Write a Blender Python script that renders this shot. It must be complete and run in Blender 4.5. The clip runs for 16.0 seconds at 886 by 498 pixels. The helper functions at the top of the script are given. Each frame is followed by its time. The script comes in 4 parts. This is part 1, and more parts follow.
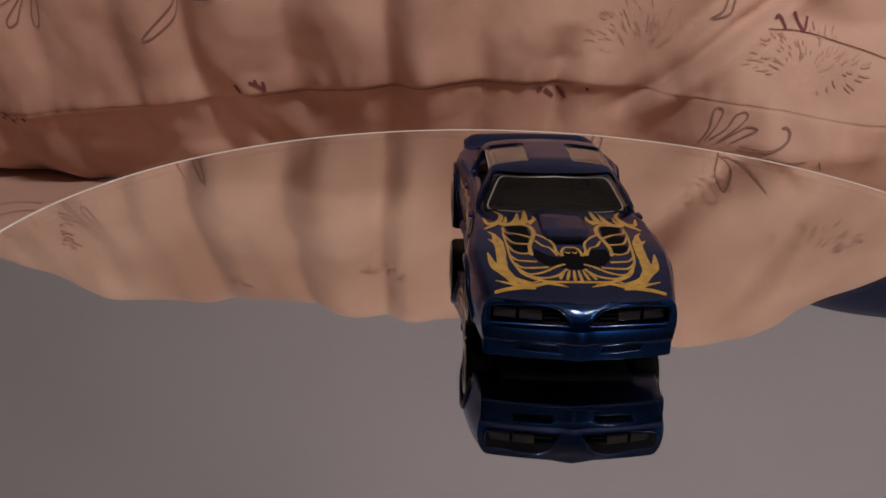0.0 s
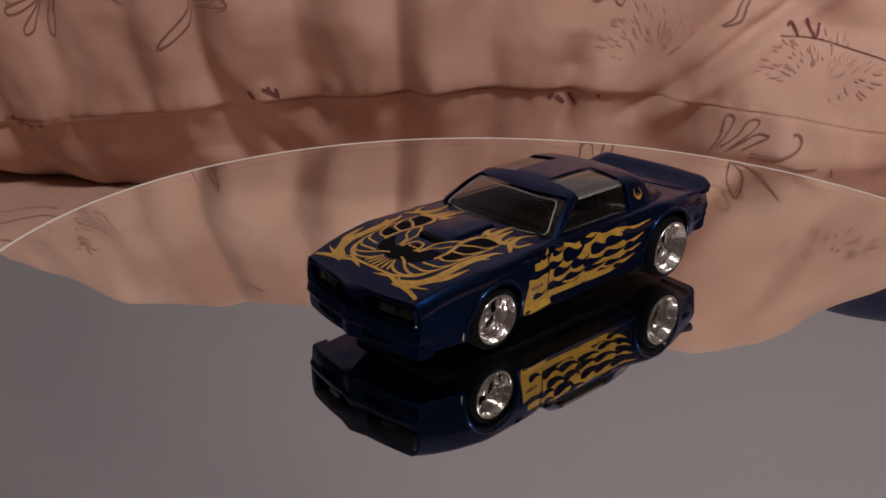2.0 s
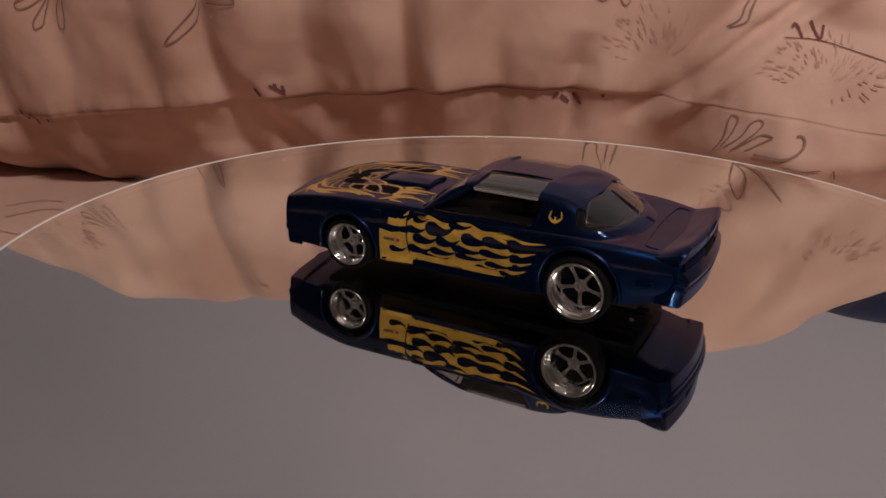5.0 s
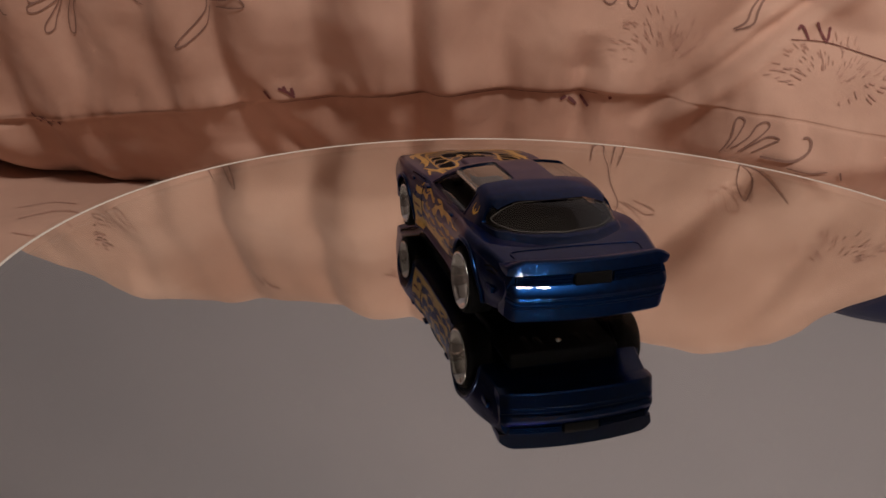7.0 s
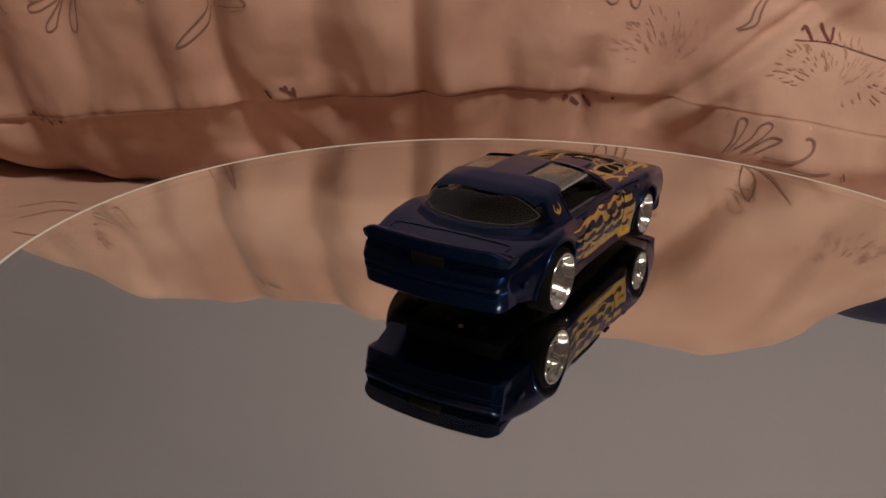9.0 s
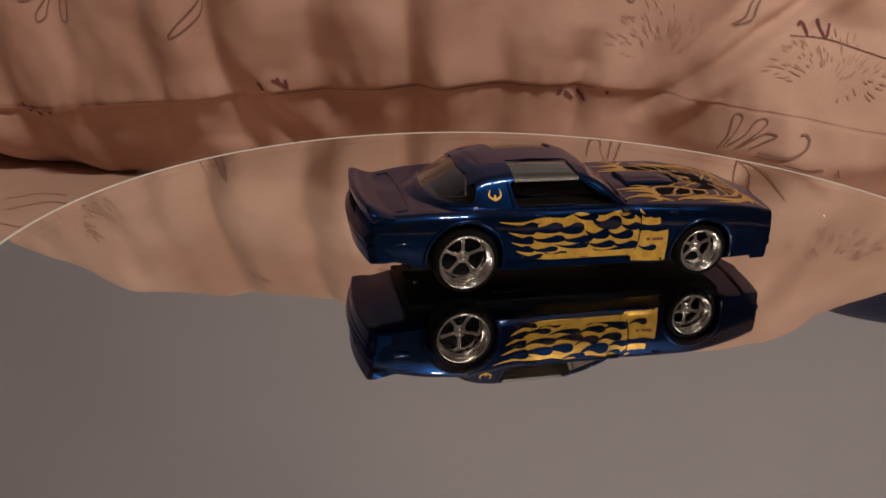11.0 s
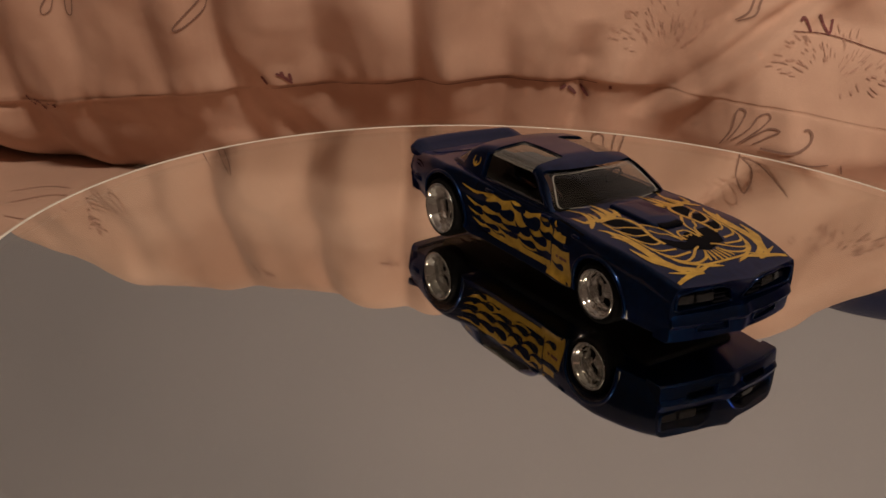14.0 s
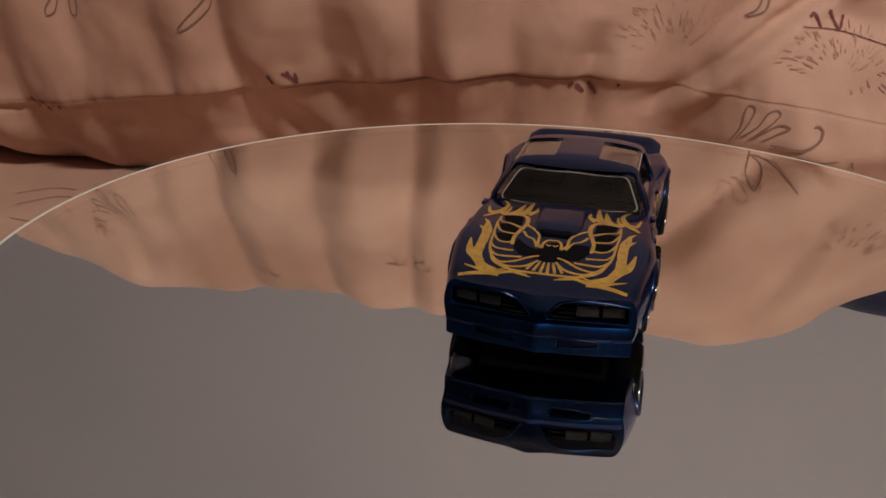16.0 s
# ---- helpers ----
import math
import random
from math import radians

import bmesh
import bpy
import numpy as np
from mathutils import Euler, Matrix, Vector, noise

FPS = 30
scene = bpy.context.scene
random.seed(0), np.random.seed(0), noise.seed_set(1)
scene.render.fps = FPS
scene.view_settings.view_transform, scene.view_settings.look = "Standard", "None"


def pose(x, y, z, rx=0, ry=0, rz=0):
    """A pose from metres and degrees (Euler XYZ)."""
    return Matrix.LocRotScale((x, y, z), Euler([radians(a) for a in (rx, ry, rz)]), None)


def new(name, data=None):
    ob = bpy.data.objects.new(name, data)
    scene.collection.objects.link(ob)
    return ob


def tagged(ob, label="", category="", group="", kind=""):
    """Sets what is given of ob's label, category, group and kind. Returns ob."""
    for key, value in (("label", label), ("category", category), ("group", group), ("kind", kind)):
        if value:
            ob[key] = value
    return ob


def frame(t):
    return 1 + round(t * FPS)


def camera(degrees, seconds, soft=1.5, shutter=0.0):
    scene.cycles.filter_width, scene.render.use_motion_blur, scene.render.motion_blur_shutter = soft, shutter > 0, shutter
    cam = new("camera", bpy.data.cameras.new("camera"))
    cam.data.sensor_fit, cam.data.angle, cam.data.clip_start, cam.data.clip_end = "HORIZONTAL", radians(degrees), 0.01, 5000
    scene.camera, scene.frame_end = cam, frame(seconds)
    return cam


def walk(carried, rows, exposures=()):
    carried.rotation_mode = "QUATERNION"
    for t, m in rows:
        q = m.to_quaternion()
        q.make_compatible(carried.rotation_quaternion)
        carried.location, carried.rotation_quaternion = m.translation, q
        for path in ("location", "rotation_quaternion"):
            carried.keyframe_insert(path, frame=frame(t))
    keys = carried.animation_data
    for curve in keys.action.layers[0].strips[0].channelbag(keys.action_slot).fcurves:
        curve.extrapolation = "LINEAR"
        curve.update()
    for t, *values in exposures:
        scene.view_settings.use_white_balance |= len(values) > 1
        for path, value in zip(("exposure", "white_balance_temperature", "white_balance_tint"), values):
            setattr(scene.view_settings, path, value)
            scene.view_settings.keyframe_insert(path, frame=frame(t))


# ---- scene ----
from mathutils.bvhtree import BVHTree

# ---- camera ----
cam = camera(51.27, 16.0, soft=1.6)
walk(cam, [
    (0.0, pose(-0.0000, -0.1550, 0.0623, 68.70, 0, 5.08) @ pose(0, 0, 0, 0, 0, 1.12)),
    (0.5, pose(0.0011, -0.1547, 0.0629, 68.54, 0, 5.47) @ pose(0, 0, 0, 0, 0, 1.22)),
    (1.0, pose(0.0015, -0.1554, 0.0636, 68.66, 0, 5.62) @ pose(0, 0, 0, 0, 0, 1.18)),
    (1.5, pose(0.0021, -0.1555, 0.0637, 68.66, 0, 5.92) @ pose(0, 0, 0, 0, 0, 1.11)),
    (2.0, pose(0.0013, -0.1559, 0.0643, 68.82, 0, 6.05) @ pose(0, 0, 0, 0, 0, 0.88)),
    (2.5, pose(0.0009, -0.1564, 0.0646, 68.98, 0, 6.23) @ pose(0, 0, 0, 0, 0, 0.77)),
    (3.0, pose(0.0012, -0.1562, 0.0644, 68.75, 0, 6.13) @ pose(0, 0, 0, 0, 0, 1.08)),
    (3.5, pose(0.0023, -0.1566, 0.0645, 68.81, 0, 6.19) @ pose(0, 0, 0, 0, 0, 1.23)),
    (4.0, pose(0.0015, -0.1568, 0.0645, 68.79, 0, 6.16) @ pose(0, 0, 0, 0, 0, 1.26)),
    (6.5, pose(0.0019, -0.1603, 0.0655, 68.63, 0, 6.67) @ pose(0, 0, 0, 0, 0, 1.50)),
    (7.0, pose(0.0015, -0.1604, 0.0658, 68.76, 0, 6.78) @ pose(0, 0, 0, 0, 0, 1.19)),
    (7.5, pose(0.0012, -0.1603, 0.0670, 69.04, 0, 7.03) @ pose(0, 0, 0, 0, 0, 0.67)),
    (8.0, pose(0.0015, -0.1600, 0.0682, 69.01, 0, 7.18) @ pose(0, 0, 0, 0, 0, 0.56)),
    (8.5, pose(0.0014, -0.1593, 0.0664, 68.78, 0, 7.08) @ pose(0, 0, 0, 0, 0, 0.99)),
    (9.0, pose(0.0017, -0.1592, 0.0656, 68.74, 0, 6.93) @ pose(0, 0, 0, 0, 0, 1.29)),
    (11.5, pose(0.0005, -0.1569, 0.0639, 68.41, 0, 6.01) @ pose(0, 0, 0, 0, 0, 2.15)),
    (12.0, pose(0.0001, -0.1577, 0.0632, 68.40, 0, 5.72) @ pose(0, 0, 0, 0, 0, 2.43)),
    (12.5, pose(-0.0003, -0.1577, 0.0629, 68.37, 0, 5.77) @ pose(0, 0, 0, 0, 0, 2.28)),
    (13.0, pose(0.0003, -0.1572, 0.0635, 68.51, 0, 6.12) @ pose(0, 0, 0, 0, 0, 1.95)),
    (13.5, pose(0.0003, -0.1580, 0.0639, 68.51, 0, 6.27) @ pose(0, 0, 0, 0, 0, 1.84)),
    (14.0, pose(0.0002, -0.1588, 0.0636, 68.29, 0, 6.38) @ pose(0, 0, 0, 0, 0, 2.06)),
    (14.5, pose(-0.0002, -0.1585, 0.0633, 68.00, 0, 6.33) @ pose(0, 0, 0, 0, 0, 2.33)),
    (15.0, pose(-0.0001, -0.1576, 0.0629, 67.87, 0, 6.40) @ pose(0, 0, 0, 0, 0, 2.31)),
    (15.5, pose(-0.0003, -0.1565, 0.0625, 68.07, 0, 6.57) @ pose(0, 0, 0, 0, 0, 2.02)),
    (16.0, pose(-0.0009, -0.1566, 0.0625, 68.29, 0, 6.74) @ pose(0, 0, 0, 0, 0, 1.62)),
], exposures=[(0.0, 0.0, 6000, 13), (1.5, 0.0, 5900, 13), (4.0, 0.0, 5950, 14), (6.5, 0.0, 6200, 12), (7.5, 0.0, 6380, 11), (8.5, 0.0, 6500, 10), (11.5, 0.0, 6450, 9), (12.5, 0.0, 6600, 9), (14.0, 0.0, 7300, 10), (15.0, 0.0, 7080, 10), (16.0, 0.0, 6400, 11)])

# ---- light ----
LAMP = (0.35, -0.66, 1.14)
BULBS = (-0.13, 0.0, 0.13)
world = bpy.data.worlds.new("room_world")
scene.world = world
world.use_nodes = True
wb = world.node_tree.nodes["Background"]
wb.inputs[0].default_value = (1.0, 0.86, 0.78, 1)
wb.inputs[1].default_value = 0.05


def lamp_light():
    for dx in BULBS:
        data = bpy.data.lights.new("bulb_light", "POINT")
        data.energy, data.shadow_soft_size, data.color = 12.1, 0.045, (1.0, 0.84, 0.72)
        ob = new("bulb_light", data)
        ob.matrix_world = pose(LAMP[0] + dx, LAMP[1], LAMP[2] - 0.175)


lamp_light()

# ---- materials ----


def base_mat(name, color, rough=0.5, metal=0.0, coat=0.0, spec=0.5):
    m = bpy.data.materials.new(name)
    m.use_nodes = True
    b = m.node_tree.nodes["Principled BSDF"]
    b.inputs["Base Color"].default_value = (*color, 1)
    b.inputs["Roughness"].default_value = rough
    b.inputs["Metallic"].default_value = metal
    b.inputs["Coat Weight"].default_value = coat
    b.inputs["Coat Roughness"].default_value = 0.04
    b.inputs["Specular IOR Level"].default_value = spec
    return m, m.node_tree.nodes, m.node_tree.links, b


def noise_mix(nodes, links, b, c1, c2, scale, detail=5, lo=0.35, hi=0.65):
    co = nodes.new("ShaderNodeTexCoord")
    n = nodes.new("ShaderNodeTexNoise")
    n.inputs["Scale"].default_value, n.inputs["Detail"].default_value = scale, detail
    links.new(co.outputs["Object"], n.inputs["Vector"])
    r = nodes.new("ShaderNodeValToRGB")
    r.color_ramp.elements[0].position, r.color_ramp.elements[1].position = lo, hi
    r.color_ramp.elements[0].color, r.color_ramp.elements[1].color = (*c1, 1), (*c2, 1)
    links.new(n.outputs["Fac"], r.inputs["Fac"])
    links.new(r.outputs["Color"], b.inputs["Base Color"])
    return co, n, r


def add_bump(nodes, links, b, co, scale, strength, dist, detail=4):
    n = nodes.new("ShaderNodeTexNoise")
    n.inputs["Scale"].default_value, n.inputs["Detail"].default_value = scale, detail
    links.new(co.outputs["Object"], n.inputs["Vector"])
    bp = nodes.new("ShaderNodeBump")
    bp.inputs["Strength"].default_value, bp.inputs["Distance"].default_value = strength, dist
    links.new(n.outputs["Fac"], bp.inputs["Height"])
    links.new(bp.outputs["Normal"], b.inputs["Normal"])


def fabric(name, c1, c2, weave=1500, rough=0.95, crease=0.0):
    m, nodes, links, b = base_mat(name, c1, rough, spec=0.15)
    co, n, r = noise_mix(nodes, links, b, c1, c2, 14, 6)
    b.inputs["Sheen Weight"].default_value = 0.15
    add_bump(nodes, links, b, co, weave, 0.16, 0.0003, 2)
    if crease:
        # soft creases under the weave
        n2, bp = nodes.new("ShaderNodeTexNoise"), nodes.new("ShaderNodeBump")
        n2.inputs["Scale"].default_value, n2.inputs["Detail"].default_value, n2.inputs["Distortion"].default_value = 24, 2.5, 0.25
        bp.inputs["Strength"].default_value, bp.inputs["Distance"].default_value = crease, 0.006
        links.new(co.outputs["Object"], n2.inputs["Vector"])
        links.new(n2.outputs["Fac"], bp.inputs["Height"])
        links.new(bp.outputs["Normal"], [k for k in nodes if k.type == "BUMP" and k != bp][0].inputs["Normal"])
    return m


COTTON = fabric("peach_cotton", (0.47, 0.288, 0.22), (0.66, 0.445, 0.355), crease=0.6)
SHEET = fabric("peach_sheet", (0.52, 0.335, 0.26), (0.60, 0.40, 0.315))
NAVY_CLOTH = fabric("navy_cloth", (0.008, 0.012, 0.04), (0.014, 0.02, 0.06), 900)
INK = fabric("brown_print", (0.24, 0.14, 0.115), (0.31, 0.19, 0.155))
PLUM = fabric("plum_print", (0.15, 0.05, 0.06), (0.22, 0.085, 0.09))
SPRAY = fabric("faded_plum_print", (0.47, 0.28, 0.228), (0.56, 0.36, 0.292))
THREAD = fabric("seam_thread", (0.10, 0.035, 0.035), (0.18, 0.07, 0.06))
WALLP, _n, _l, _b = base_mat("grey_wall_paint", (0.4, 0.38, 0.39), 0.9)
_co, *_ = noise_mix(_n, _l, _b, (0.40, 0.41, 0.465), (0.485, 0.485, 0.54), 1.3)
add_bump(_n, _l, _b, _co, 220, 0.2, 0.002)
# ceiling and unseen walls coloured dark to hold down bounced room light
CEILP, _n, _l, _b = base_mat("bounce_cutting_ceiling_paint", (0.33, 0.32, 0.31), 0.9)
noise_mix(_n, _l, _b, (0.30, 0.29, 0.28), (0.36, 0.35, 0.34), 2)
DIMP, _n, _l, _b = base_mat("bounce_cutting_wall_paint", (0.12, 0.1, 0.09), 0.8)
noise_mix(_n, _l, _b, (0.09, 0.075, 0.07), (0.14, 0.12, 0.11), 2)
FLOORM, _n, _l, _b = base_mat("brown_carpet", (0.2, 0.14, 0.1), 0.95)
noise_mix(_n, _l, _b, (0.16, 0.11, 0.08), (0.24, 0.17, 0.12), 30)
BLACK, _n, _l, _b = base_mat("black_plastic", (0.004, 0.004, 0.005), 0.6, spec=0.15)
RUBBER, _n, _l, _b = base_mat("tyre_rubber", (0.003, 0.003, 0.0033), 0.8, spec=0.08)
DARK, _n, _l, _b = base_mat("dark_interior", (0.005, 0.0045, 0.004), 0.7, spec=0.05)
CHROME, _n, _l, _b = base_mat("chrome", (0.96, 0.95, 0.94), 0.10, 1.0)
add_bump(_n, _l, _b, _n.new("ShaderNodeTexCoord"), 450, 0.4, 0.0005, 2)
EDGE, _n, _l, _b = base_mat("ground_glass_edge", (0.80, 0.76, 0.70), 0.30, 0.0, 0.6)
GOLD, _n, _l, _b = base_mat("gold_print", (0.62, 0.36, 0.05), 0.34, 0.45, 0.5)
noise_mix(_n, _l, _b, (0.50, 0.29, 0.04), (0.66, 0.40, 0.065), 700, 3)
INKBLACK, _n, _l, _b = base_mat("black_print", (0.004, 0.004, 0.006), 0.7, 0.0, 0.0, 0.04)
PANEL, _n, _l, _b = base_mat("grey_clear_plastic", (0.07, 0.068, 0.064), 0.16, 0.0, 0.15)
MOULD, _n, _l, _b = base_mat("pale_moulded_edge", (0.24, 0.235, 0.22), 0.2, 0.0, 0.6)
LAMPGLASS, _n, _l, _b = base_mat("clear_lamp_plastic", (0.012, 0.012, 0.014), 0.06, 0.0, 1.0)
HOUSING, _n, _l, _b = base_mat("white_plastic", (0.6, 0.6, 0.58), 0.5)
SILVERP, _n, _l, _b = base_mat("silver_paint", (0.72, 0.72, 0.70), 0.22, 0.8)

BLUE, _n, _l, _b = base_mat("blue_enamel", (0.0015, 0.011, 0.05), 0.29, 0.93, 0.7)
_b.inputs["Specular Tint"].default_value = (0.10, 0.30, 0.75, 1)
_b.inputs["Coat Roughness"].default_value = 0.035
_co, *_ = noise_mix(_n, _l, _b, (0.0009, 0.0105, 0.046), (0.0012, 0.0145, 0.062), 900, 2)
# faint ripple of thick enamel in the coat
_r, _bp = _n.new("ShaderNodeTexNoise"), _n.new("ShaderNodeBump")
_r.inputs["Scale"].default_value, _r.inputs["Detail"].default_value = 420, 2
_bp.inputs["Strength"].default_value, _bp.inputs["Distance"].default_value = 0.05, 0.0004
_l.new(_co.outputs["Object"], _r.inputs["Vector"]), _l.new(_r.outputs["Fac"], _bp.inputs["Height"]), _l.new(_bp.outputs["Normal"], _b.inputs["Coat Normal"])

MIRROR, _n, _l, _b = base_mat("mirror_silver", (0.85, 0.84, 0.825), 0.0, 1.0)

GLASS = bpy.data.materials.new("clear_sheet_glass")
GLASS.use_nodes = True
_n, _l = GLASS.node_tree.nodes, GLASS.node_tree.links
_n.clear()
_o, _mx, _t, _g, _f = (_n.new("ShaderNode" + k) for k in ("OutputMaterial", "MixShader", "BsdfTransparent", "BsdfGlossy", "LayerWeight"))
_t.inputs[0].default_value, _g.inputs["Roughness"].default_value, _f.inputs[0].default_value = (0.97, 0.98, 0.97, 1), 0.01, 0.5
_pw, _ad = _n.new("ShaderNodeMath"), _n.new("ShaderNodeMath")
_pw.operation, _ad.operation = "POWER", "MULTIPLY_ADD"
_pw.inputs[1].default_value, _ad.inputs[1].default_value, _ad.inputs[2].default_value = 5.0, 0.35, 0.012
_l.new(_f.outputs["Facing"], _pw.inputs[0]), _l.new(_pw.outputs[0], _ad.inputs[0]), _l.new(_ad.outputs[0], _mx.inputs[0])
_l.new(_t.outputs[0], _mx.inputs[1]), _l.new(_g.outputs[0], _mx.inputs[2]), _l.new(_mx.outputs[0], _o.inputs[0])

SMOKED = GLASS.copy()
SMOKED.name = "smoked_window_plastic"
SMOKED.node_tree.nodes["Transparent BSDF"].inputs[0].default_value = (0.74, 0.72, 0.68, 1)
for _nd in SMOKED.node_tree.nodes:
    if _nd.type == "MATH" and _nd.operation == "MULTIPLY_ADD":
        _nd.inputs[1].default_value, _nd.inputs[2].default_value = 0.9, 0.05
    if _nd.type == "MATH" and _nd.operation == "POWER":
        _nd.inputs[1].default_value = 3.0

BULB = bpy.data.materials.new("lit_bulb")
BULB.use_nodes = True
_b = BULB.node_tree.nodes["Principled BSDF"]
_b.inputs["Emission Color"].default_value, _b.inputs["Emission Strength"].default_value = (1.0, 0.75, 0.5, 1), 12

# ---- helpers ----
MM = 0.001


def mesh_ob(name, bm, mat, parent=None, smooth=True, label=""):
    me = bpy.data.meshes.new(name)
    bm.normal_update()
    bm.to_mesh(me)
    bm.free()
    me.materials.append(mat)
    if smooth:
        me.polygons.foreach_set("use_smooth", [True] * len(me.polygons))
    ob = new(name, me)
    if parent:
        ob.parent = parent
    return tagged(ob, label)


def part(name, bm, mat, parent, label="", smooth=True):
    return mesh_ob(name, bm, mat, parent, smooth, label)


def box_bm(x0, x1, y0, y1, z0, z1, bevel=0.0):
    bm = bmesh.new()
    bmesh.ops.create_cube(bm, size=1, matrix=Matrix.Translation(((x0 + x1) / 2, (y0 + y1) / 2, (z0 + z1) / 2)) @ Matrix.Diagonal((x1 - x0, y1 - y0, z1 - z0, 1)))
    if bevel:
        bmesh.ops.bevel(bm, geom=bm.edges[:], offset=bevel, segments=2, affect="EDGES", profile=0.5)
    return bm


def lathe_bm(profile, seg=48, m=Matrix.Identity(4), close=True):
    """A turned form round z from (radius, height) pairs."""
    bm = bmesh.new()
    rings = []
    for r, z in profile:
        rings.append([bm.verts.new(m @ Vector((r * math.cos(a), r * math.sin(a), z))) for a in (2 * math.pi * k / seg for k in range(seg))] if r > 1e-9 else [bm.verts.new(m @ Vector((0, 0, z)))])
    for a, b in zip(rings, rings[1:]):
        for k in range(seg):
            q = [a[k % len(a)], a[(k + 1) % len(a)], b[(k + 1) % len(b)], b[k % len(b)]]
            q = list(dict.fromkeys(q))
            if len(q) > 2:
                bm.faces.new(q)
    bmesh.ops.recalc_face_normals(bm, faces=bm.faces)
    return bm


def sharp_edges(ob, angle=35):
    me = ob.data
    bm = bmesh.new()
    bm.from_mesh(me)
    for e in bm.edges:
        if len(e.link_faces) == 2 and e.calc_face_angle(0) > radians(angle):
            e.smooth = False
    bm.to_mesh(me)
    bm.free()


def spline(pts, n):
    """n points along a smooth curve through pts."""
    pts = [Vector(p) for p in pts]
    out = []
    k = len(pts) - 1
    for i in range(n):
        s = i / (n - 1) * k
        j = min(int(s), k - 1)
        t = s - j
        p0, p1, p2, p3 = pts[max(j - 1, 0)], pts[j], pts[j + 1], pts[min(j + 2, k)]
        out.append(0.5 * ((2 * p1) + (p2 - p0) * t + (2 * p0 - 5 * p1 + 4 * p2 - p3) * t * t + (3 * p1 - p0 - 3 * p2 + p3) * t ** 3))
    return out


def lerp_table(table):
    xs, ys = [a for a, _ in table], [b for _, b in table]
    if xs[0] > xs[-1]:
        xs, ys = xs[::-1], ys[::-1]
    return lambda x: float(np.interp(x, xs, ys))


def soft_table(table, width=1.2):
    f = lerp_table(table)
    return lambda x: sum(f(x + width * k) * w for k, w in ((-1, 0.2), (-0.5, 0.2), (0, 0.2), (0.5, 0.2), (1, 0.2)))


# ---- room ----


def room():
    def slab(name, *b, mat=WALLP):
        tagged(mesh_ob(name, box_bm(*b), mat, smooth=False), kind="structure")
    slab("floor", -2.0, 2.0, -2.2, 0.85, -0.70, -0.60, mat=FLOORM)
    slab("ceiling", -2.0, 2.0, -2.2, 0.85, 1.80, 1.90, mat=CEILP)
    slab("wall_north", -2.0, 2.0, 0.75, 0.85, -0.60, 1.80)
    # walls out of view, darkened so they return little light
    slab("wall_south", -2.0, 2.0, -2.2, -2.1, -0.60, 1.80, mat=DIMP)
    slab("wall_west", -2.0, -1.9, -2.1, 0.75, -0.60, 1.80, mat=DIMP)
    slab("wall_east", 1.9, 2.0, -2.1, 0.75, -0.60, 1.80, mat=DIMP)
    lamp = tagged(new("ceiling_lamp"), "hanging ceiling lamp with three lit warm bulbs", "lamp")
    lamp.matrix_world = pose(LAMP[0], LAMP[1], LAMP[2])
    part("rod", lathe_bm([(0, 1.80 - LAMP[2]), (0.05, 1.80 - LAMP[2]), (0.05, 1.77 - LAMP[2]), (0.008, 1.76 - LAMP[2]), (0.008, 0.07), (0, 0.07)], 24), HOUSING, lamp)
    part("crossbar", box_bm(-0.16, 0.16, -0.012, 0.012, 0.05, 0.074, 0.004), HOUSING, lamp)
    for dx in BULBS:
        m = Matrix.Translation((dx, 0, 0))
        part("holder", lathe_bm([(0, 0.055), (0.022, 0.05), (0.022, 0.0), (0, 0)], 24, m), HOUSING, lamp)
        part("bulb", lathe_bm([(0, -0.001), (0.012, -0.002), (0.016, -0.02), (0.03, -0.05), (0.036, -0.08), (0.030, -0.108), (0.016, -0.122), (0, -0.126)], 24, m), BULB, lamp, "glowing bulb")


room()

# ---- bed and cloth ----
SHEET_Z = -0.076


def bump(d, w):
    return math.exp(-(d / w) ** 2)


def ridge(d, w):
    return 1.0 / (1.0 + (d / w) ** 2)


seam_z = soft_table([(-0.5, -0.05), (-0.22, -0.0304), (-0.16, -0.0231), (-0.11, -0.0173), (-0.053, -0.0114), (-0.017, -0.0078), (0.023, -0.0081), (0.048, -0.0098), (0.12, -0.02), (0.5, -0.03)], 0.01)
crest = soft_table([(-0.5, 0.06), (-0.33, 0.096), (-0.29, 0.118), (-0.26, 0.137), (-0.22, 0.147), (-0.155, 0.144), (-0.123, 0.137), (-0.047, 0.137), (0.03, 0.145), (0.082, 0.153), (0.117, 0.146), (0.152, 0.127), (0.188, 0.106), (0.27, 0.085), (0.5, 0.07)], 0.012)
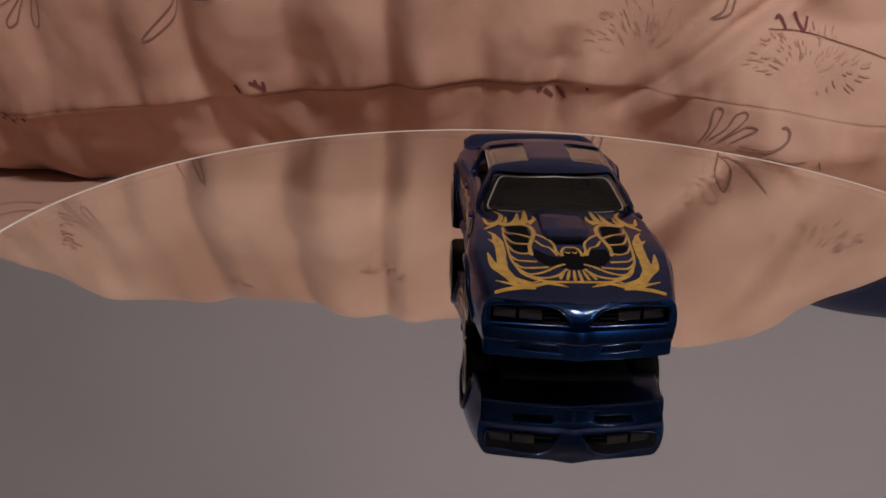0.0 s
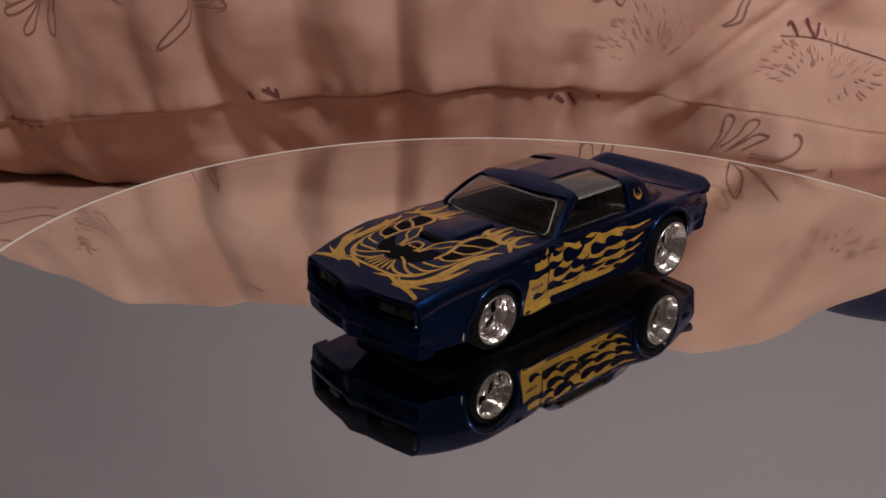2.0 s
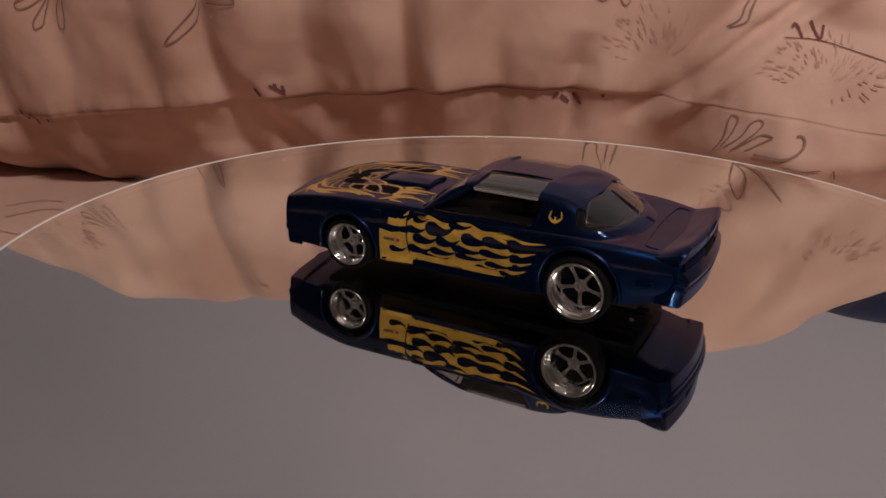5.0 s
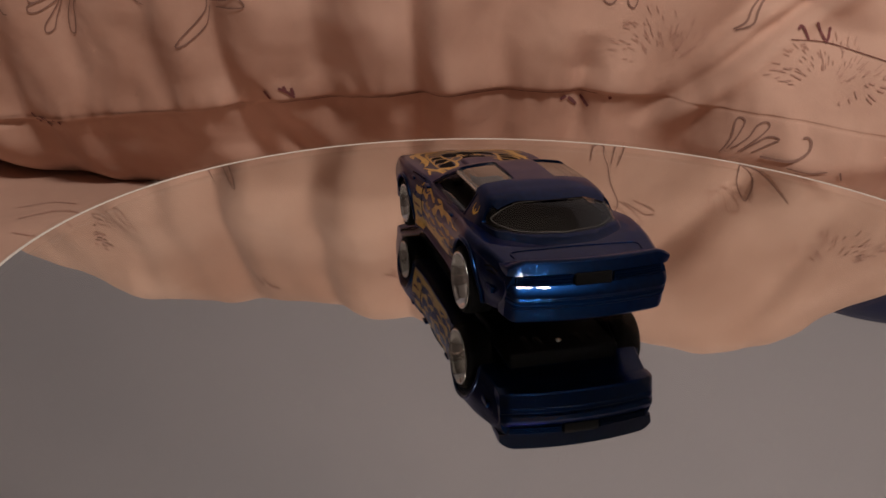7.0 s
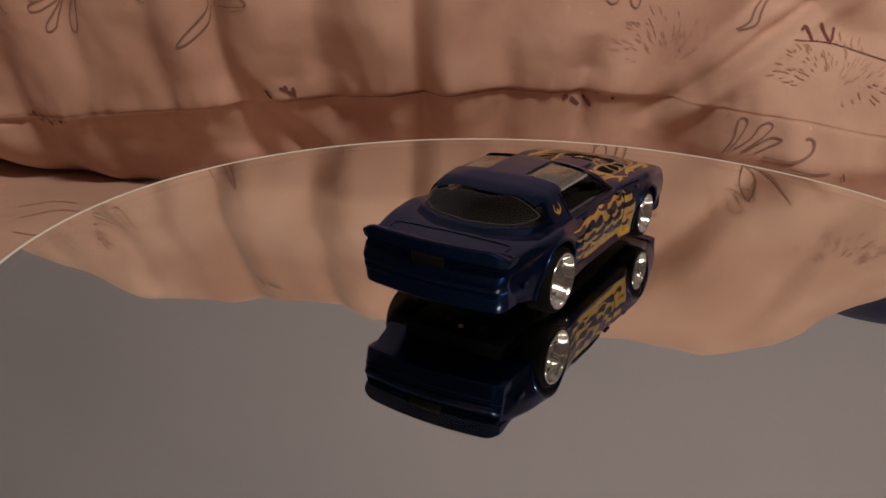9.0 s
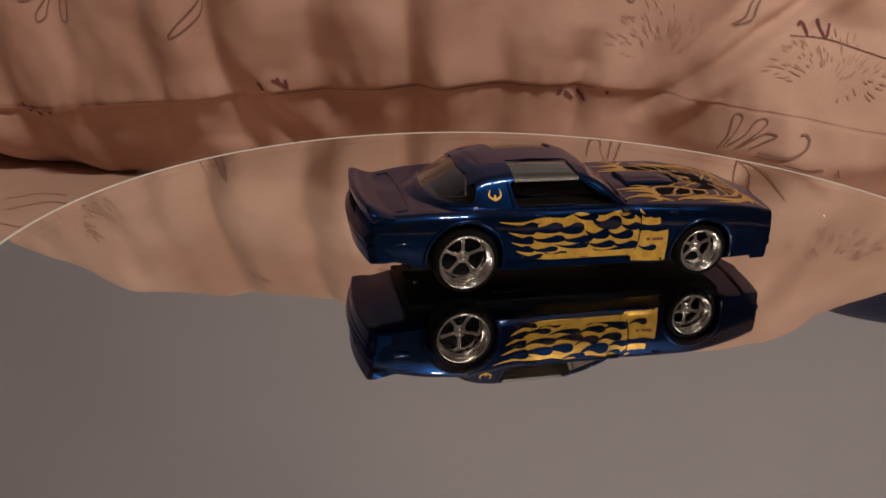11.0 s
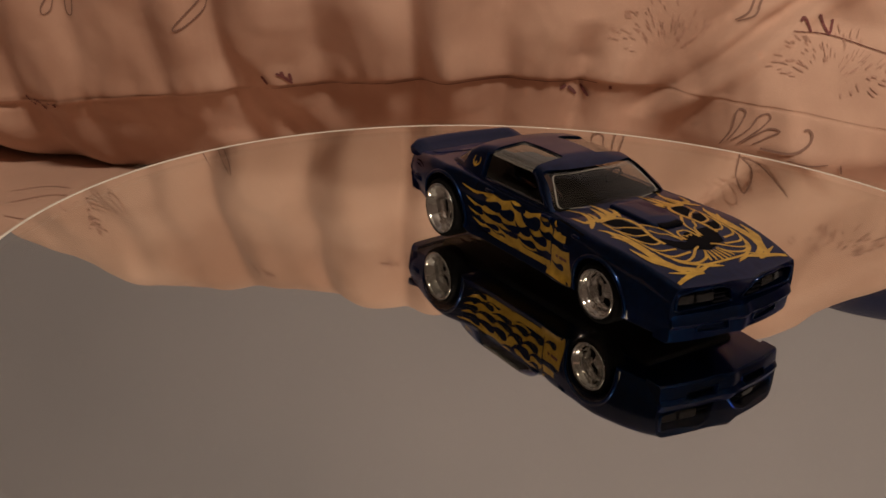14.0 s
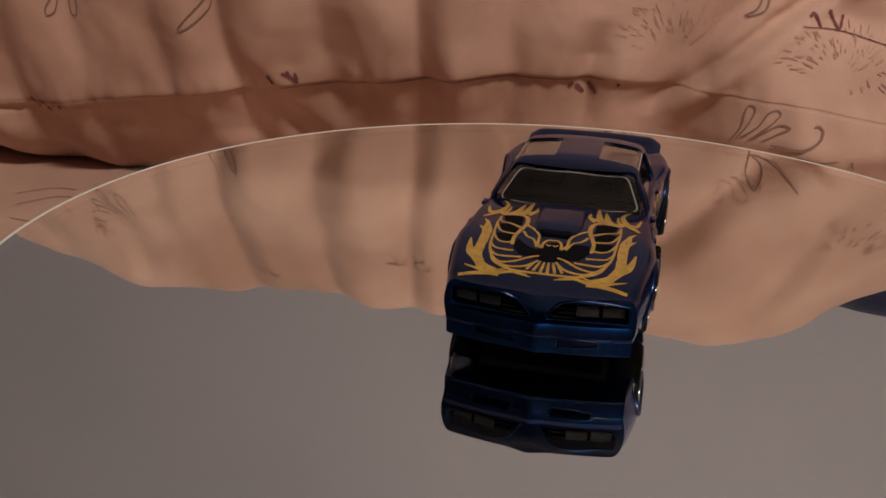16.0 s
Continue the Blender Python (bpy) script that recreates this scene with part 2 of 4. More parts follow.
# gathers: foot and head (x, z) of a fold, its depth and its width
FOLDS = [(-0.128, -0.06, -0.147, 0.11, 0.0075, 0.0065), (-0.050, -0.06, -0.062, 0.12, 0.0095, 0.0065), (0.003, -0.045, 0.012, 0.002, 0.008, 0.007),
         (-0.20, -0.065, -0.21, 0.08, 0.005, 0.011), (-0.095, 0.0, -0.10, 0.13, 0.005, 0.007), (-0.165, 0.0, -0.172, 0.13, 0.003, 0.009), (-0.105, -0.06, -0.118, -0.02, 0.006, 0.006),
         (0.042, -0.01, 0.075, 0.03, 0.005, 0.007), (0.090, 0.035, 0.028, 0.10, 0.0065, 0.009), (0.050, -0.008, 0.104, 0.036, 0.006, 0.0042), (0.122, -0.05, 0.14, -0.015, 0.008, 0.011),
         (-0.02, 0.0, -0.025, 0.14, 0.005, 0.010), (-0.24, -0.065, -0.25, 0.05, 0.006, 0.011), (0.045, -0.05, 0.062, -0.008, 0.006, 0.007), (0.10, 0.11, 0.12, 0.06, 0.004, 0.008)]


def ease(a, b, x):
    t = min(1.0, max(0.0, (x - a) / (b - a)))
    return t * t * (3 - 2 * t)


def belly(x, z):
    """How far the cover stands back: it hangs over on one side and slopes down towards the plate on the other."""
    over = -(0.25 + 0.20 * bump(x + 0.075, 0.05)) * (1 - ease(-0.05, 0.03, x)) * min(max(z + 0.012, -0.03), 0.06) * (1 - 0.8 * ease(0.05, 0.11, z))
    slope = 0.75 * ease(0.035, 0.095, x) * min(0.0, max(z - 0.018, -0.045))
    return 0.45 * (x + 0.03) ** 2 + over + slope


def drape(x, z):
    """The cover stands further back where it bellies away; what lies on it spreads by as much."""
    k = 1 + belly(x, z) / 0.37
    return 0.001 + (x - 0.001) * k, 0.067 + (z - 0.067) * k


def cloth(x, v):
    """The heaped cover: v 0 is its foot on the sheet, 1 the seam, 3 the crest, 4 its far foot."""
    zs, zc = drape(x, seam_z(x))[1], crest(x)
    foot = SHEET_Z - 0.002
    step = 1 - ease(0.02, 0.05, x)
    prof = [(0.270, foot), (0.243, foot + 0.005), (0.222, foot + 0.5 * (zs - foot)), (0.2085 + 0.0022 * step, zs - 0.005), (0.2065 + 0.0022 * step, zs), (0.2055, zs + 0.002), (0.2045, zs + 0.012), (0.2045, 0.02), (0.208, 0.045), (0.216, 0.073), (0.230, 0.5 * (0.073 + zc * 0.93)), (0.254, zc * 0.93), (0.290, zc), (0.36, zc * 0.92), (0.45, zc * 0.5), (0.50, foot)]
    s = v / 4 * (len(prof) - 1)
    j = min(int(s), len(prof) - 2)
    t = s - j
    q = [Vector(prof[min(max(j + k, 0), len(prof) - 1)]) for k in (-1, 0, 1, 2)]
    c = 0.5 * ((2 * q[1]) + (q[2] - q[0]) * t + (2 * q[0] - 5 * q[1] + 4 * q[2] - q[3]) * t * t + (3 * q[1] - q[0] - 3 * q[2] + q[3]) * t ** 3)
    y, z = c
    d = 0.0
    for fx, fz, hx, hz, depth, width in FOLDS:
        k = min(max((z - fz) / (hz - fz), -0.3), 1.3)
        fade = 1.0 if 0 <= k <= 1 else max(0.0, 1 - (max(-k, k - 1)) / 0.3)
        dist = x - (fx + (hx - fx) * k) + 0.0045 * noise.noise(Vector((0, z * 30, fx * 90)))
        d += fade * depth * (ridge(dist, width) - 0.55 * bump(dist - 2.2 * width, 1.6 * width) - 0.35 * bump(dist + 2.4 * width, 1.8 * width))
    d += 0.010 * noise.noise(Vector((x * 9, z * 9, 3.1))) + 0.008 * noise.noise(Vector((x * 30, z * 18, 7.7))) + 0.0018 * noise.noise(Vector((x * 80, z * 50, 1.3)))
    # puckers along the seam
    d += 0.0005 * math.sin(x * 520 + 3 * math.sin(x * 90)) * bump(z - zs, 0.008)
    d += 0.0006 * noise.noise(Vector((x * 240, z * 60, 5))) * bump(z - zs, 0.012)
    y += belly(x, z)
    return Vector((x, y + d, z))


def bedding():
    bm = bmesh.new()
    nx, nv = 520, 150
    grid = [[bm.verts.new(cloth(-0.5 + i / nx, 4 * j / nv)) for i in range(nx + 1)] for j in range(nv + 1)]
    for j in range(nv):
        for i in range(nx):
            bm.faces.new((grid[j][i], grid[j][i + 1], grid[j + 1][i + 1], grid[j + 1][i]))
    cover = tagged(mesh_ob("comforter", bm, COTTON), "rumpled peach cotton comforter with printed flowers, heaped on the bed", "comforter")
    # sheet
    bm = bmesh.new()
    n = 120
    def sz(x, y):
        return SHEET_Z + 0.006 * noise.noise(Vector((x * 7, y * 7, 2))) + 0.002 * noise.noise(Vector((x * 22, y * 22, 4)))
    g = [[bm.verts.new((-0.9 + 1.8 * i / n, -1.25 + 1.98 * j / n, sz(-0.9 + 1.8 * i / n, -1.25 + 1.98 * j / n))) for i in range(n + 1)] for j in range(n + 1)]
    for j in range(n):
        for i in range(n):
            bm.faces.new((g[j][i], g[j][i + 1], g[j + 1][i + 1], g[j + 1][i]))
    ex = bmesh.ops.extrude_face_region(bm, geom=bm.faces[:])
    for v in [e for e in ex["geom"] if isinstance(e, bmesh.types.BMVert)]:
        v.co.z = -0.09
    bmesh.ops.recalc_face_normals(bm, faces=bm.faces)
    sheet = tagged(mesh_ob("bed_sheet", bm, SHEET), "peach cotton bed sheet spread over a mattress", "bed sheet")
    for curl in ([(-0.235, 0.205), (-0.222, 0.216), (-0.208, 0.212), (-0.204, 0.202), (-0.212, 0.198)], [(-0.228, 0.188), (-0.214, 0.185), (-0.203, 0.19)], [(-0.245, 0.222), (-0.232, 0.229), (-0.218, 0.226)], [(-0.205, 0.222), (-0.192, 0.230), (-0.182, 0.226)]):
        bm = bmesh.new()
        pts = spline([(*p, 0) for p in curl], 30)
        rows = []
        for i, p in enumerate(pts):
            d = (pts[min(i + 1, 29)] - pts[max(i - 1, 0)]).normalized() * 0.0005
            rows.append([bm.verts.new((p.x - d.y * s, p.y + d.x * s, sz(p.x, p.y) + 0.0005)) for s in (1, -1)])
        for a, e in zip(rows, rows[1:]):
            bm.faces.new((a[0], a[1], e[1], e[0]))
        part("printed_curl", bm, SPRAY, sheet)
    tagged(mesh_ob("mattress", box_bm(-0.9, 0.9, -1.25, 0.735, -0.598, -0.092, 0.02), SHEET), "thick mattress under a peach sheet", "mattress")
    # navy cushion behind the cover
    bm = bmesh.new()
    bmesh.ops.create_uvsphere(bm, u_segments=64, v_segments=32, radius=1)
    for v in bm.verts:
        x, y, z = v.co
        sx = math.copysign(abs(x) ** 0.6, x)
        szz = math.copysign(abs(z) ** 0.6, z)
        v.co = Vector((sx * 0.20, y * 0.055, szz * 0.125)) * (1 + 0.05 * noise.noise(Vector((x * 2, y * 2, z * 2))))
    c = tagged(mesh_ob("cushion", bm, NAVY_CLOTH), "dark navy cushion lying on the bed behind the comforter", "cushion")
    c.matrix_world = pose(0.312, 0.475, 0.100, -12, -3, 0)
    return cover


def on_cloth(x, z, lift=0.0004):
    """The place on the comforter's front at x and height z."""
    lo, hi = 0.3, 3.1
    for _ in range(22):
        mid = (lo + hi) / 2
        if cloth(x, mid).z < z:
            lo = mid
        else:
            hi = mid
    p = cloth(x, lo)
    a, b = cloth(x + 0.001, lo) - cloth(x - 0.001, lo), cloth(x, lo + 0.01) - cloth(x, lo - 0.01)
    n = a.cross(b).normalized()
    return p + (n if n.y < 0 or n.z > 0.5 else -n) * lift


def band(bm, pts, w, lift=0.0005, taper=0.5):
    """An inked or sewn line on the cloth, through (x, z) in millimetres."""
    n = max(8, 6 * len(pts))
    c = spline([(*p, 0) for p in pts], n)
    last = None
    for i, p in enumerate(c):
        d = (c[min(i + 1, n - 1)] - c[max(i - 1, 0)]).normalized()
        k = 0.5 * w * (1 - taper * abs(2 * i / (n - 1) - 1) ** 3)
        row = [bm.verts.new(on_cloth((p.x - d.y * q * k) * MM, (p.y + d.x * q * k) * MM, lift)) for q in (-1, 1)]
        if last:
            bm.faces.new((last[0], last[1], row[1], row[0]))
        last = row


def print_on(cover, name, mat, lines, w, taper=0.5, label="", at=(0, 0), size=1.0):
    if name == "printed_bud" and len(lines) > 1:
        for one in lines:
            print_on(cover, name, mat, [one], w, taper, label, at, size)
        return
    bm = bmesh.new()
    for pts in lines:
        band(bm, [tuple(e / MM for e in drape((at[0] + size * a) * MM, (at[1] + size * b) * MM)) for a, b in pts], w, taper=taper)
    for f in bm.faces:
        f.normal_update()
        if f.normal.y > 0:
            f.normal_flip()
    ob = part(name, bm, mat, cover, label)
    if name == "printed_spray":
        tagged(ob, kind="stuff")


def motifs(cover):
    # three looped petals, a curl and a stalk
    loop_flower = [[(-198.4, 24.7), (-209.3, 17.0), (-213.5, 16.1), (-214.0, 18.4), (-211.3, 19.9), (-199.1, 25.5)], [(-201.1, 22.4), (-205.3, 16.3), (-208.5, 10.9), (-208.1, 7.9), (-205.4, 9.5), (-203.8, 14.9), (-200.3, 22.5)],
                   [(-196.3, 21.8), (-198.9, 15.0), (-198.9, 8.9), (-196.6, 8.2), (-195.4, 13.6), (-195.0, 19.6), (-192.9, 23.4)], [(-202.5, 23.9), (-212.1, 19.9), (-213.3, 22.9), (-208.1, 24.5)], [(-224.4, 24.9), (-226.0, 20.3), (-224.3, 15.8), (-221.9, 15.1)], [(-200, 25), (-196, 31), (-190, 34), (-182.1, 31), (-174.1, 27), (-168.2, 22.5), (-164.4, 20.7)], [(-197, 30), (-203, 36), (-206, 44)], [(-194, 33), (-192, 42), (-197, 50), (-194, 54)]]
    print_on(cover, "printed_flower", INK, loop_flower, 0.6)
    long_leaf = [[(-139.4, 26.9), (-139.1, 21.0), (-142.7, 15.0), (-149.9, 5.8), (-145.8, 6.7), (-139.7, 13.6), (-137.5, 21.1)], [(-137.4, 23.3), (-128.7, 24.2), (-124.0, 25.8), (-121.2, 21.8), (-133.6, 21.2)], [(-138.5, 24), (-140, 33), (-146, 42), (-144, 52)], [(-139, 33), (-132, 40), (-131, 48), (-136, 42), (-139, 34)]]
    print_on(cover, "printed_leaf", INK, long_leaf, 0.6)
    print_on(cover, "printed_bud", PLUM, [[(-117.0, -12.0), (-114.8, -15.4)], [(-111.4, -11.0), (-108.3, -12.6), (-105.2, -15.0)], [(-106.5, -11.0), (-105.5, -14.0)], [(-109.5, -10.2), (-108.6, -12.4)]], 1.3, 0.3)
    print_on(cover, "printed_bud", PLUM, [[(-224.6, -27.7), (-222.6, -31.8)], [(-220.5, -29.2), (-216.3, -29.9)], [(-219.7, -32.0), (-217.3, -34.1)], [(-212.9, -29.7), (-210.6, -32.1)], [(-224.9, -31.9), (-224.0, -33.2)]], 1.4, 0.3)
    print_on(cover, "printed_bud", PLUM, [[(3.5, -11.2), (5.5, -9.6)], [(6.3, -10.2), (9.8, -14.2)], [(11.4, -10.0), (15.1, -14.4)], [(22.5, -9.5), (23.7, -9.4)]], 1.3, 0.3)
    print_on(cover, "printed_bud", PLUM, [[(90.0, 19.9), (91.4, 20.9), (94.4, 16.0)], [(96.7, 22.4), (98.2, 19.4), (100.4, 15.9)], [(101.9, 20.5), (101.4, 17), (100.6, 15.0)], [(96.1, 22.4), (97.3, 22.0)], [(101.3, 20.8), (102.1, 20.2)]], 1.0, 0.3)
    big = [[(69.3, -31.2), (72.8, -25.0), (73.2, -16.8), (75.2, -15.6), (76.9, -17.4), (75.5, -23.4), (72.0, -29.6)], [(73.4, -29.5), (79.9, -24.7), (82.0, -18.6), (85.3, -17.3), (87.0, -19.9), (82.9, -26.1), (76.4, -30.9)], [(77.8, -30.8), (84.4, -26.7), (88.4, -24.3), (92.0, -24.9), (90.2, -27.2), (82.2, -31.4)]]
    print_on(cover, "printed_flower", INK, big + [[(96, -36), (104, -36.8), (110.4, -35.4)], [(115, -35), (116.5, -39)]], 0.65)
    print_on(cover, "printed_curl", INK, [[(86, -33), (96.7, -33.3), (102.5, -29.7), (103.7, -25.4), (101.9, -23.0), (100.1, -23.4)]], 0.95, 0.2)
    print_on(cover, "printed_leaf", INK, [[(66.8, 18.8), (71.2, 21.7), (73.3, 26.5), (76.6, 32.0), (77.5, 40)], [(67.5, 18.4), (73.4, 21.1), (75.4, 25.9), (78.3, 30.0), (84.8, 30.9), (94.0, 31.8), (104, 36)], [(77, 36), (84, 43), (82, 52), (78, 45), (77, 38)], [(79, 37), (88, 41), (97, 50)]], 0.8)
    print_on(cover, "printed_loop", INK, [[(17.0, 34), (17.3, 30.6), (17.8, 27.9), (20.0, 26.8), (22.1, 28.3), (22.2, 31), (24, 36)], [(25.6, 36), (26.1, 30.8), (27.0, 26.7), (28.9, 25.4), (30.1, 27.5), (29.8, 30.9), (28, 37)], [(24, 35), (26, 44), (30, 54), (27, 60)]], 0.6)
    # feathery sprays in broken strokes
    rng = random.Random(4)
    for cx, cz, r, a0, a1, k, w in ((102, -4, 21, 25, 165, 84, 0.32), (124, 84, 19, -160, -20, 60, 0.4), (40, 2, 22, 30, 160, 64, 0.3), (-60, 104, 12, -150, -30, 22, 0.6), (-215, 93, 11, -60, 60, 14, 1.0), (-132, 118, 7, -150, -20, 10, 1.2), (20, 112, 12, -160, -20, 16, 0.9), (112, 4, 12, -120, 10, 12, 0.8)):
        lines = []
        for _ in range(k):
            a, d = radians(rng.uniform(a0, a1)), r * rng.uniform(0.35, 1)
            e = d + rng.uniform(1.5, 4.0)
            lines.append([(cx + d * math.cos(a), cz + d * math.sin(a)), (cx + e * math.cos(a + 0.05), cz + e * math.sin(a + 0.05))])
        print_on(cover, "printed_spray", SPRAY, lines, w, 0.4)
    # more flowers further up
    print_on(cover, "printed_flower", SPRAY, loop_flower[:5], 0.6, at=(8, 60))
    print_on(cover, "printed_flower", SPRAY, big, 0.6, at=(-46, 84))
    print_on(cover, "printed_flower", SPRAY, big, 0.5, at=(2, 74), size=0.9)
    # stitching, the first two lines
    print_on(cover, "seam", THREAD, [[(x, seam_z(x * MM) / MM + 0.3) for x in range(-118, 26, 8)]], 0.75, 0.3, "dark stitched seam")
    print_on(cover, "seam", SHEET, [[(x, seam_z(x * MM) / MM + 0.4) for x in range(-300, -116, 8)]], 0.8, 0.3, "pale stitched seam")
    # thin dark line drawn for the shade along a fold, not sewn
    print_on(cover, "seam", THREAD, [[(87.6, 16.2), (96.4, 15.7), (103.3, 14.8), (113.0, 12.3), (122.3, 9.8), (140, 4)]], 0.32, 0.2)


comforter = bedding()
motifs(comforter)

# ---- turntable ----
DISC_R = 0.0996
GLASS_Z = 0.0008
SILVER_Z = -0.0006


def turntable():
    base = tagged(new("turntable_base"), "white plastic motor base of a display turntable on the bed", "turntable")
    base.matrix_world = pose(0, 0, -0.0025)
    part("housing", lathe_bm([(0, -0.076), (0.070, -0.076), (0.072, -0.073), (0.068, -0.010), (0.062, -0.006), (0, -0.006)], 64), HOUSING, base)
    part("spindle", lathe_bm([(0, -0.006), (0.02, -0.006), (0.02, 0.0), (0, 0.0)], 32), BLACK, base)
    disc = tagged(new("mirror_disc"), "round mirror plate with a pale ground glass edge", "mirror plate")
    part("silvering", lathe_bm([(0, SILVER_Z), (DISC_R - 0.0004, SILVER_Z), (DISC_R - 0.0004, -0.0024), (0, -0.0024)], 256), MIRROR, disc, smooth=False)
    part("glass_sheet", lathe_bm([(0, GLASS_Z), (DISC_R - 0.0006, GLASS_Z)], 256), GLASS, disc, "clear glass face", smooth=False)
    zs = SILVER_Z
    part("rim", lathe_bm([(DISC_R - 0.0003, zs), (DISC_R, zs + 0.00015), (DISC_R + 0.0002, zs + 0.00015), (DISC_R + 0.0006, zs - 0.0002), (DISC_R + 0.0006, -0.0022), (DISC_R + 0.0003, -0.0025), (DISC_R - 0.0004, -0.0025), (DISC_R - 0.0003, zs)], 256), EDGE, disc, "pale ground edge")
    return disc


disc = turntable()

# ---- toy car: x ahead, y to its left, z up, in millimetres ----


def to_metres(bm):
    bmesh.ops.scale(bm, vec=(MM, MM, MM), verts=bm.verts)
    return bm


def sec_points(ctrl, n):
    """n points along a rounded section given by (y, z) corners with a rounding each."""
    out = []
    for i, (y, z, r) in enumerate(ctrl):
        p = Vector((y, z))
        if r <= 0 or i in (0, len(ctrl) - 1):
            out.append(p)
            continue
        a, b = Vector(ctrl[i - 1][:2]), Vector(ctrl[i + 1][:2])
        da, db = (a - p), (b - p)
        ra, rb = min(r, da.length * 0.48), min(r, db.length * 0.48)
        pa, pb = p + da.normalized() * ra, p + db.normalized() * rb
        for k in range(n):
            t = k / (n - 1)
            out.append(pa * (1 - t) ** 2 + p * 2 * t * (1 - t) + pb * t * t)
    return out


def loft(stations, section, warp=None):
    """A closed solid from half sections (y >= 0) at the stations, mirrored."""
    bm = bmesh.new()
    rings = []
    for x in stations:
        half = section(x)
        pts = [(y, z) for y, z in half] + [(-y, z) for y, z in reversed(half)]
        clean = []
        for i, q in enumerate(pts):
            if (i == len(half) and half[-1][0] < 1e-6) or (i == len(pts) - 1 and half[0][0] < 1e-6):
                continue
            clean.append(q)
        rings.append([bm.verts.new(warp(x, y, z) if warp else (x, y, z)) for y, z in clean])
    for a, b in zip(rings, rings[1:]):
        for k in range(len(a)):
            bm.faces.new((a[k], a[(k + 1) % len(a)], b[(k + 1) % len(a)], b[k]))
    for r in (rings[0], rings[-1]):
        c = bm.verts.new(sum((v.co for v in r), Vector()) / len(r))
        for k in range(len(r)):
            bm.faces.new((r[k], r[(k + 1) % len(r)], c))
    bmesh.ops.recalc_face_normals(bm, faces=bm.faces)
    return bm


def prism(poly, axis, lo, hi):
    """A prism over a polygon: axis 'y' takes (x, z), 'x' takes (y, z), 'z' takes (x, y)."""
    put = {"y": lambda a, b, c: (a, c, b), "x": lambda a, b, c: (c, a, b), "z": lambda a, b, c: (a, b, c)}[axis]
    bm = bmesh.new()
    lows, highs = [bm.verts.new(put(a, b, lo)) for a, b in poly], [bm.verts.new(put(a, b, hi)) for a, b in poly]
    bm.faces.new(lows), bm.faces.new(highs)
    for k in range(len(poly)):
        bm.faces.new((lows[k], lows[(k + 1) % len(poly)], highs[(k + 1) % len(poly)], highs[k]))
    bmesh.ops.recalc_face_normals(bm, faces=bm.faces)
    return bm


def rounded(poly, r, n=5):
    out = []
    for i, p in enumerate(poly):
        p, a, b = Vector(p), Vector(poly[i - 1]), Vector(poly[(i + 1) % len(poly)])
        pa, pb = p + (a - p).normalized() * r, p + (b - p).normalized() * r
        for k in range(n):
            t = k / (n - 1)
            out.append(pa * (1 - t) ** 2 + p * 2 * t * (1 - t) + pb * t * t)
    return [tuple(q) for q in out]


def carve(bm, cutters):
    """bm less each of the cutters, as a new bmesh."""
    def temp(b):
        me = bpy.data.meshes.new("cut")
        b.to_mesh(me)
        b.free()
        return new("cut", me)
    ob = temp(bm)
    tools = [temp(c) for c in cutters]
    for c in tools:
        mod = ob.modifiers.new("cut", "BOOLEAN")
        mod.operation, mod.object, mod.solver = "DIFFERENCE", c, "EXACT"
    dg = bpy.context.evaluated_depsgraph_get()
    out = bmesh.new()
    out.from_mesh(ob.evaluated_get(dg).to_mesh())
    for o in [ob, *tools]:
        bpy.data.objects.remove(o)
    bmesh.ops.remove_doubles(out, verts=out.verts, dist=0.002)
    return out


XF, XR, ZF, ZR = 21.5, -21.5, 5.4, 6.1
half_w = soft_table([(-38.2, 13.1), (-36, 13.8), (-28, 15.1), (-21, 15.8), (-15, 14.9), (-8, 14.2), (8, 14.1), (16, 14.8), (22, 15.2), (28, 14.7), (34, 13.95), (37, 13.45)], 1.2)
z_low = soft_table([(-38.2, 6.3), (-36, 5.9), (-29, 4.9), (-27, 4.4), (-14, 3.7), (15, 3.5), (26, 3.2), (35, 3.1), (38, 3.3)], 0.8)
z_edge = soft_table([(-38.2, 12.9), (-36, 13.4), (-28, 14.2), (-20, 14.5), (-12, 13.8), (4, 13.7), (12, 13.9), (24, 13.5), (30, 12.8), (34, 12.1), (36, 11.6), (37.2, 11.2)], 1.0)
z_mid = soft_table([(-38.2, 13.0), (-36, 13.5), (-28, 13.9), (-12, 13.9), (6, 14.1), (12, 14.4), (20, 14.2), (28, 13.3), (33, 12.5), (35, 12.0), (36.4, 11.6), (37.2, 11.3)], 1.0)


def body_section(x):
    w, zl, ze, zm = half_w(x), z_low(x), z_edge(x), z_mid(x)
    fl = 0.5 * (bump(x - XF, 6.5) + bump(x - XR, 7.5))
    mid = zl + 0.46 * (ze - zl)
    sill = ease(-17, -13, x) * (1 - ease(13, 16, x))
    ctrl = [(0, zl, 0), (w * 0.55, zl, 0.5), (w - 1.1 + 1.1 * sill, zl, 0.35), (w - 0.85 + 0.1 * sill, zl + 1.4, 0.5), (w - 0.4, mid - 1.2, 0.9), (w - 0.05 + 0.3 * fl, mid + 1.3, 1.8), (w - 0.6 + 0.2 * fl, ze - 0.75, 0.7), (w - 1.4, ze + 0.1, 0.5), (w * 0.60, (ze + zm) / 2, 2.0), (w * 0.30, zm, 0.8), (0, zm + 0.05, 0)]
    return sec_points(ctrl, 6)


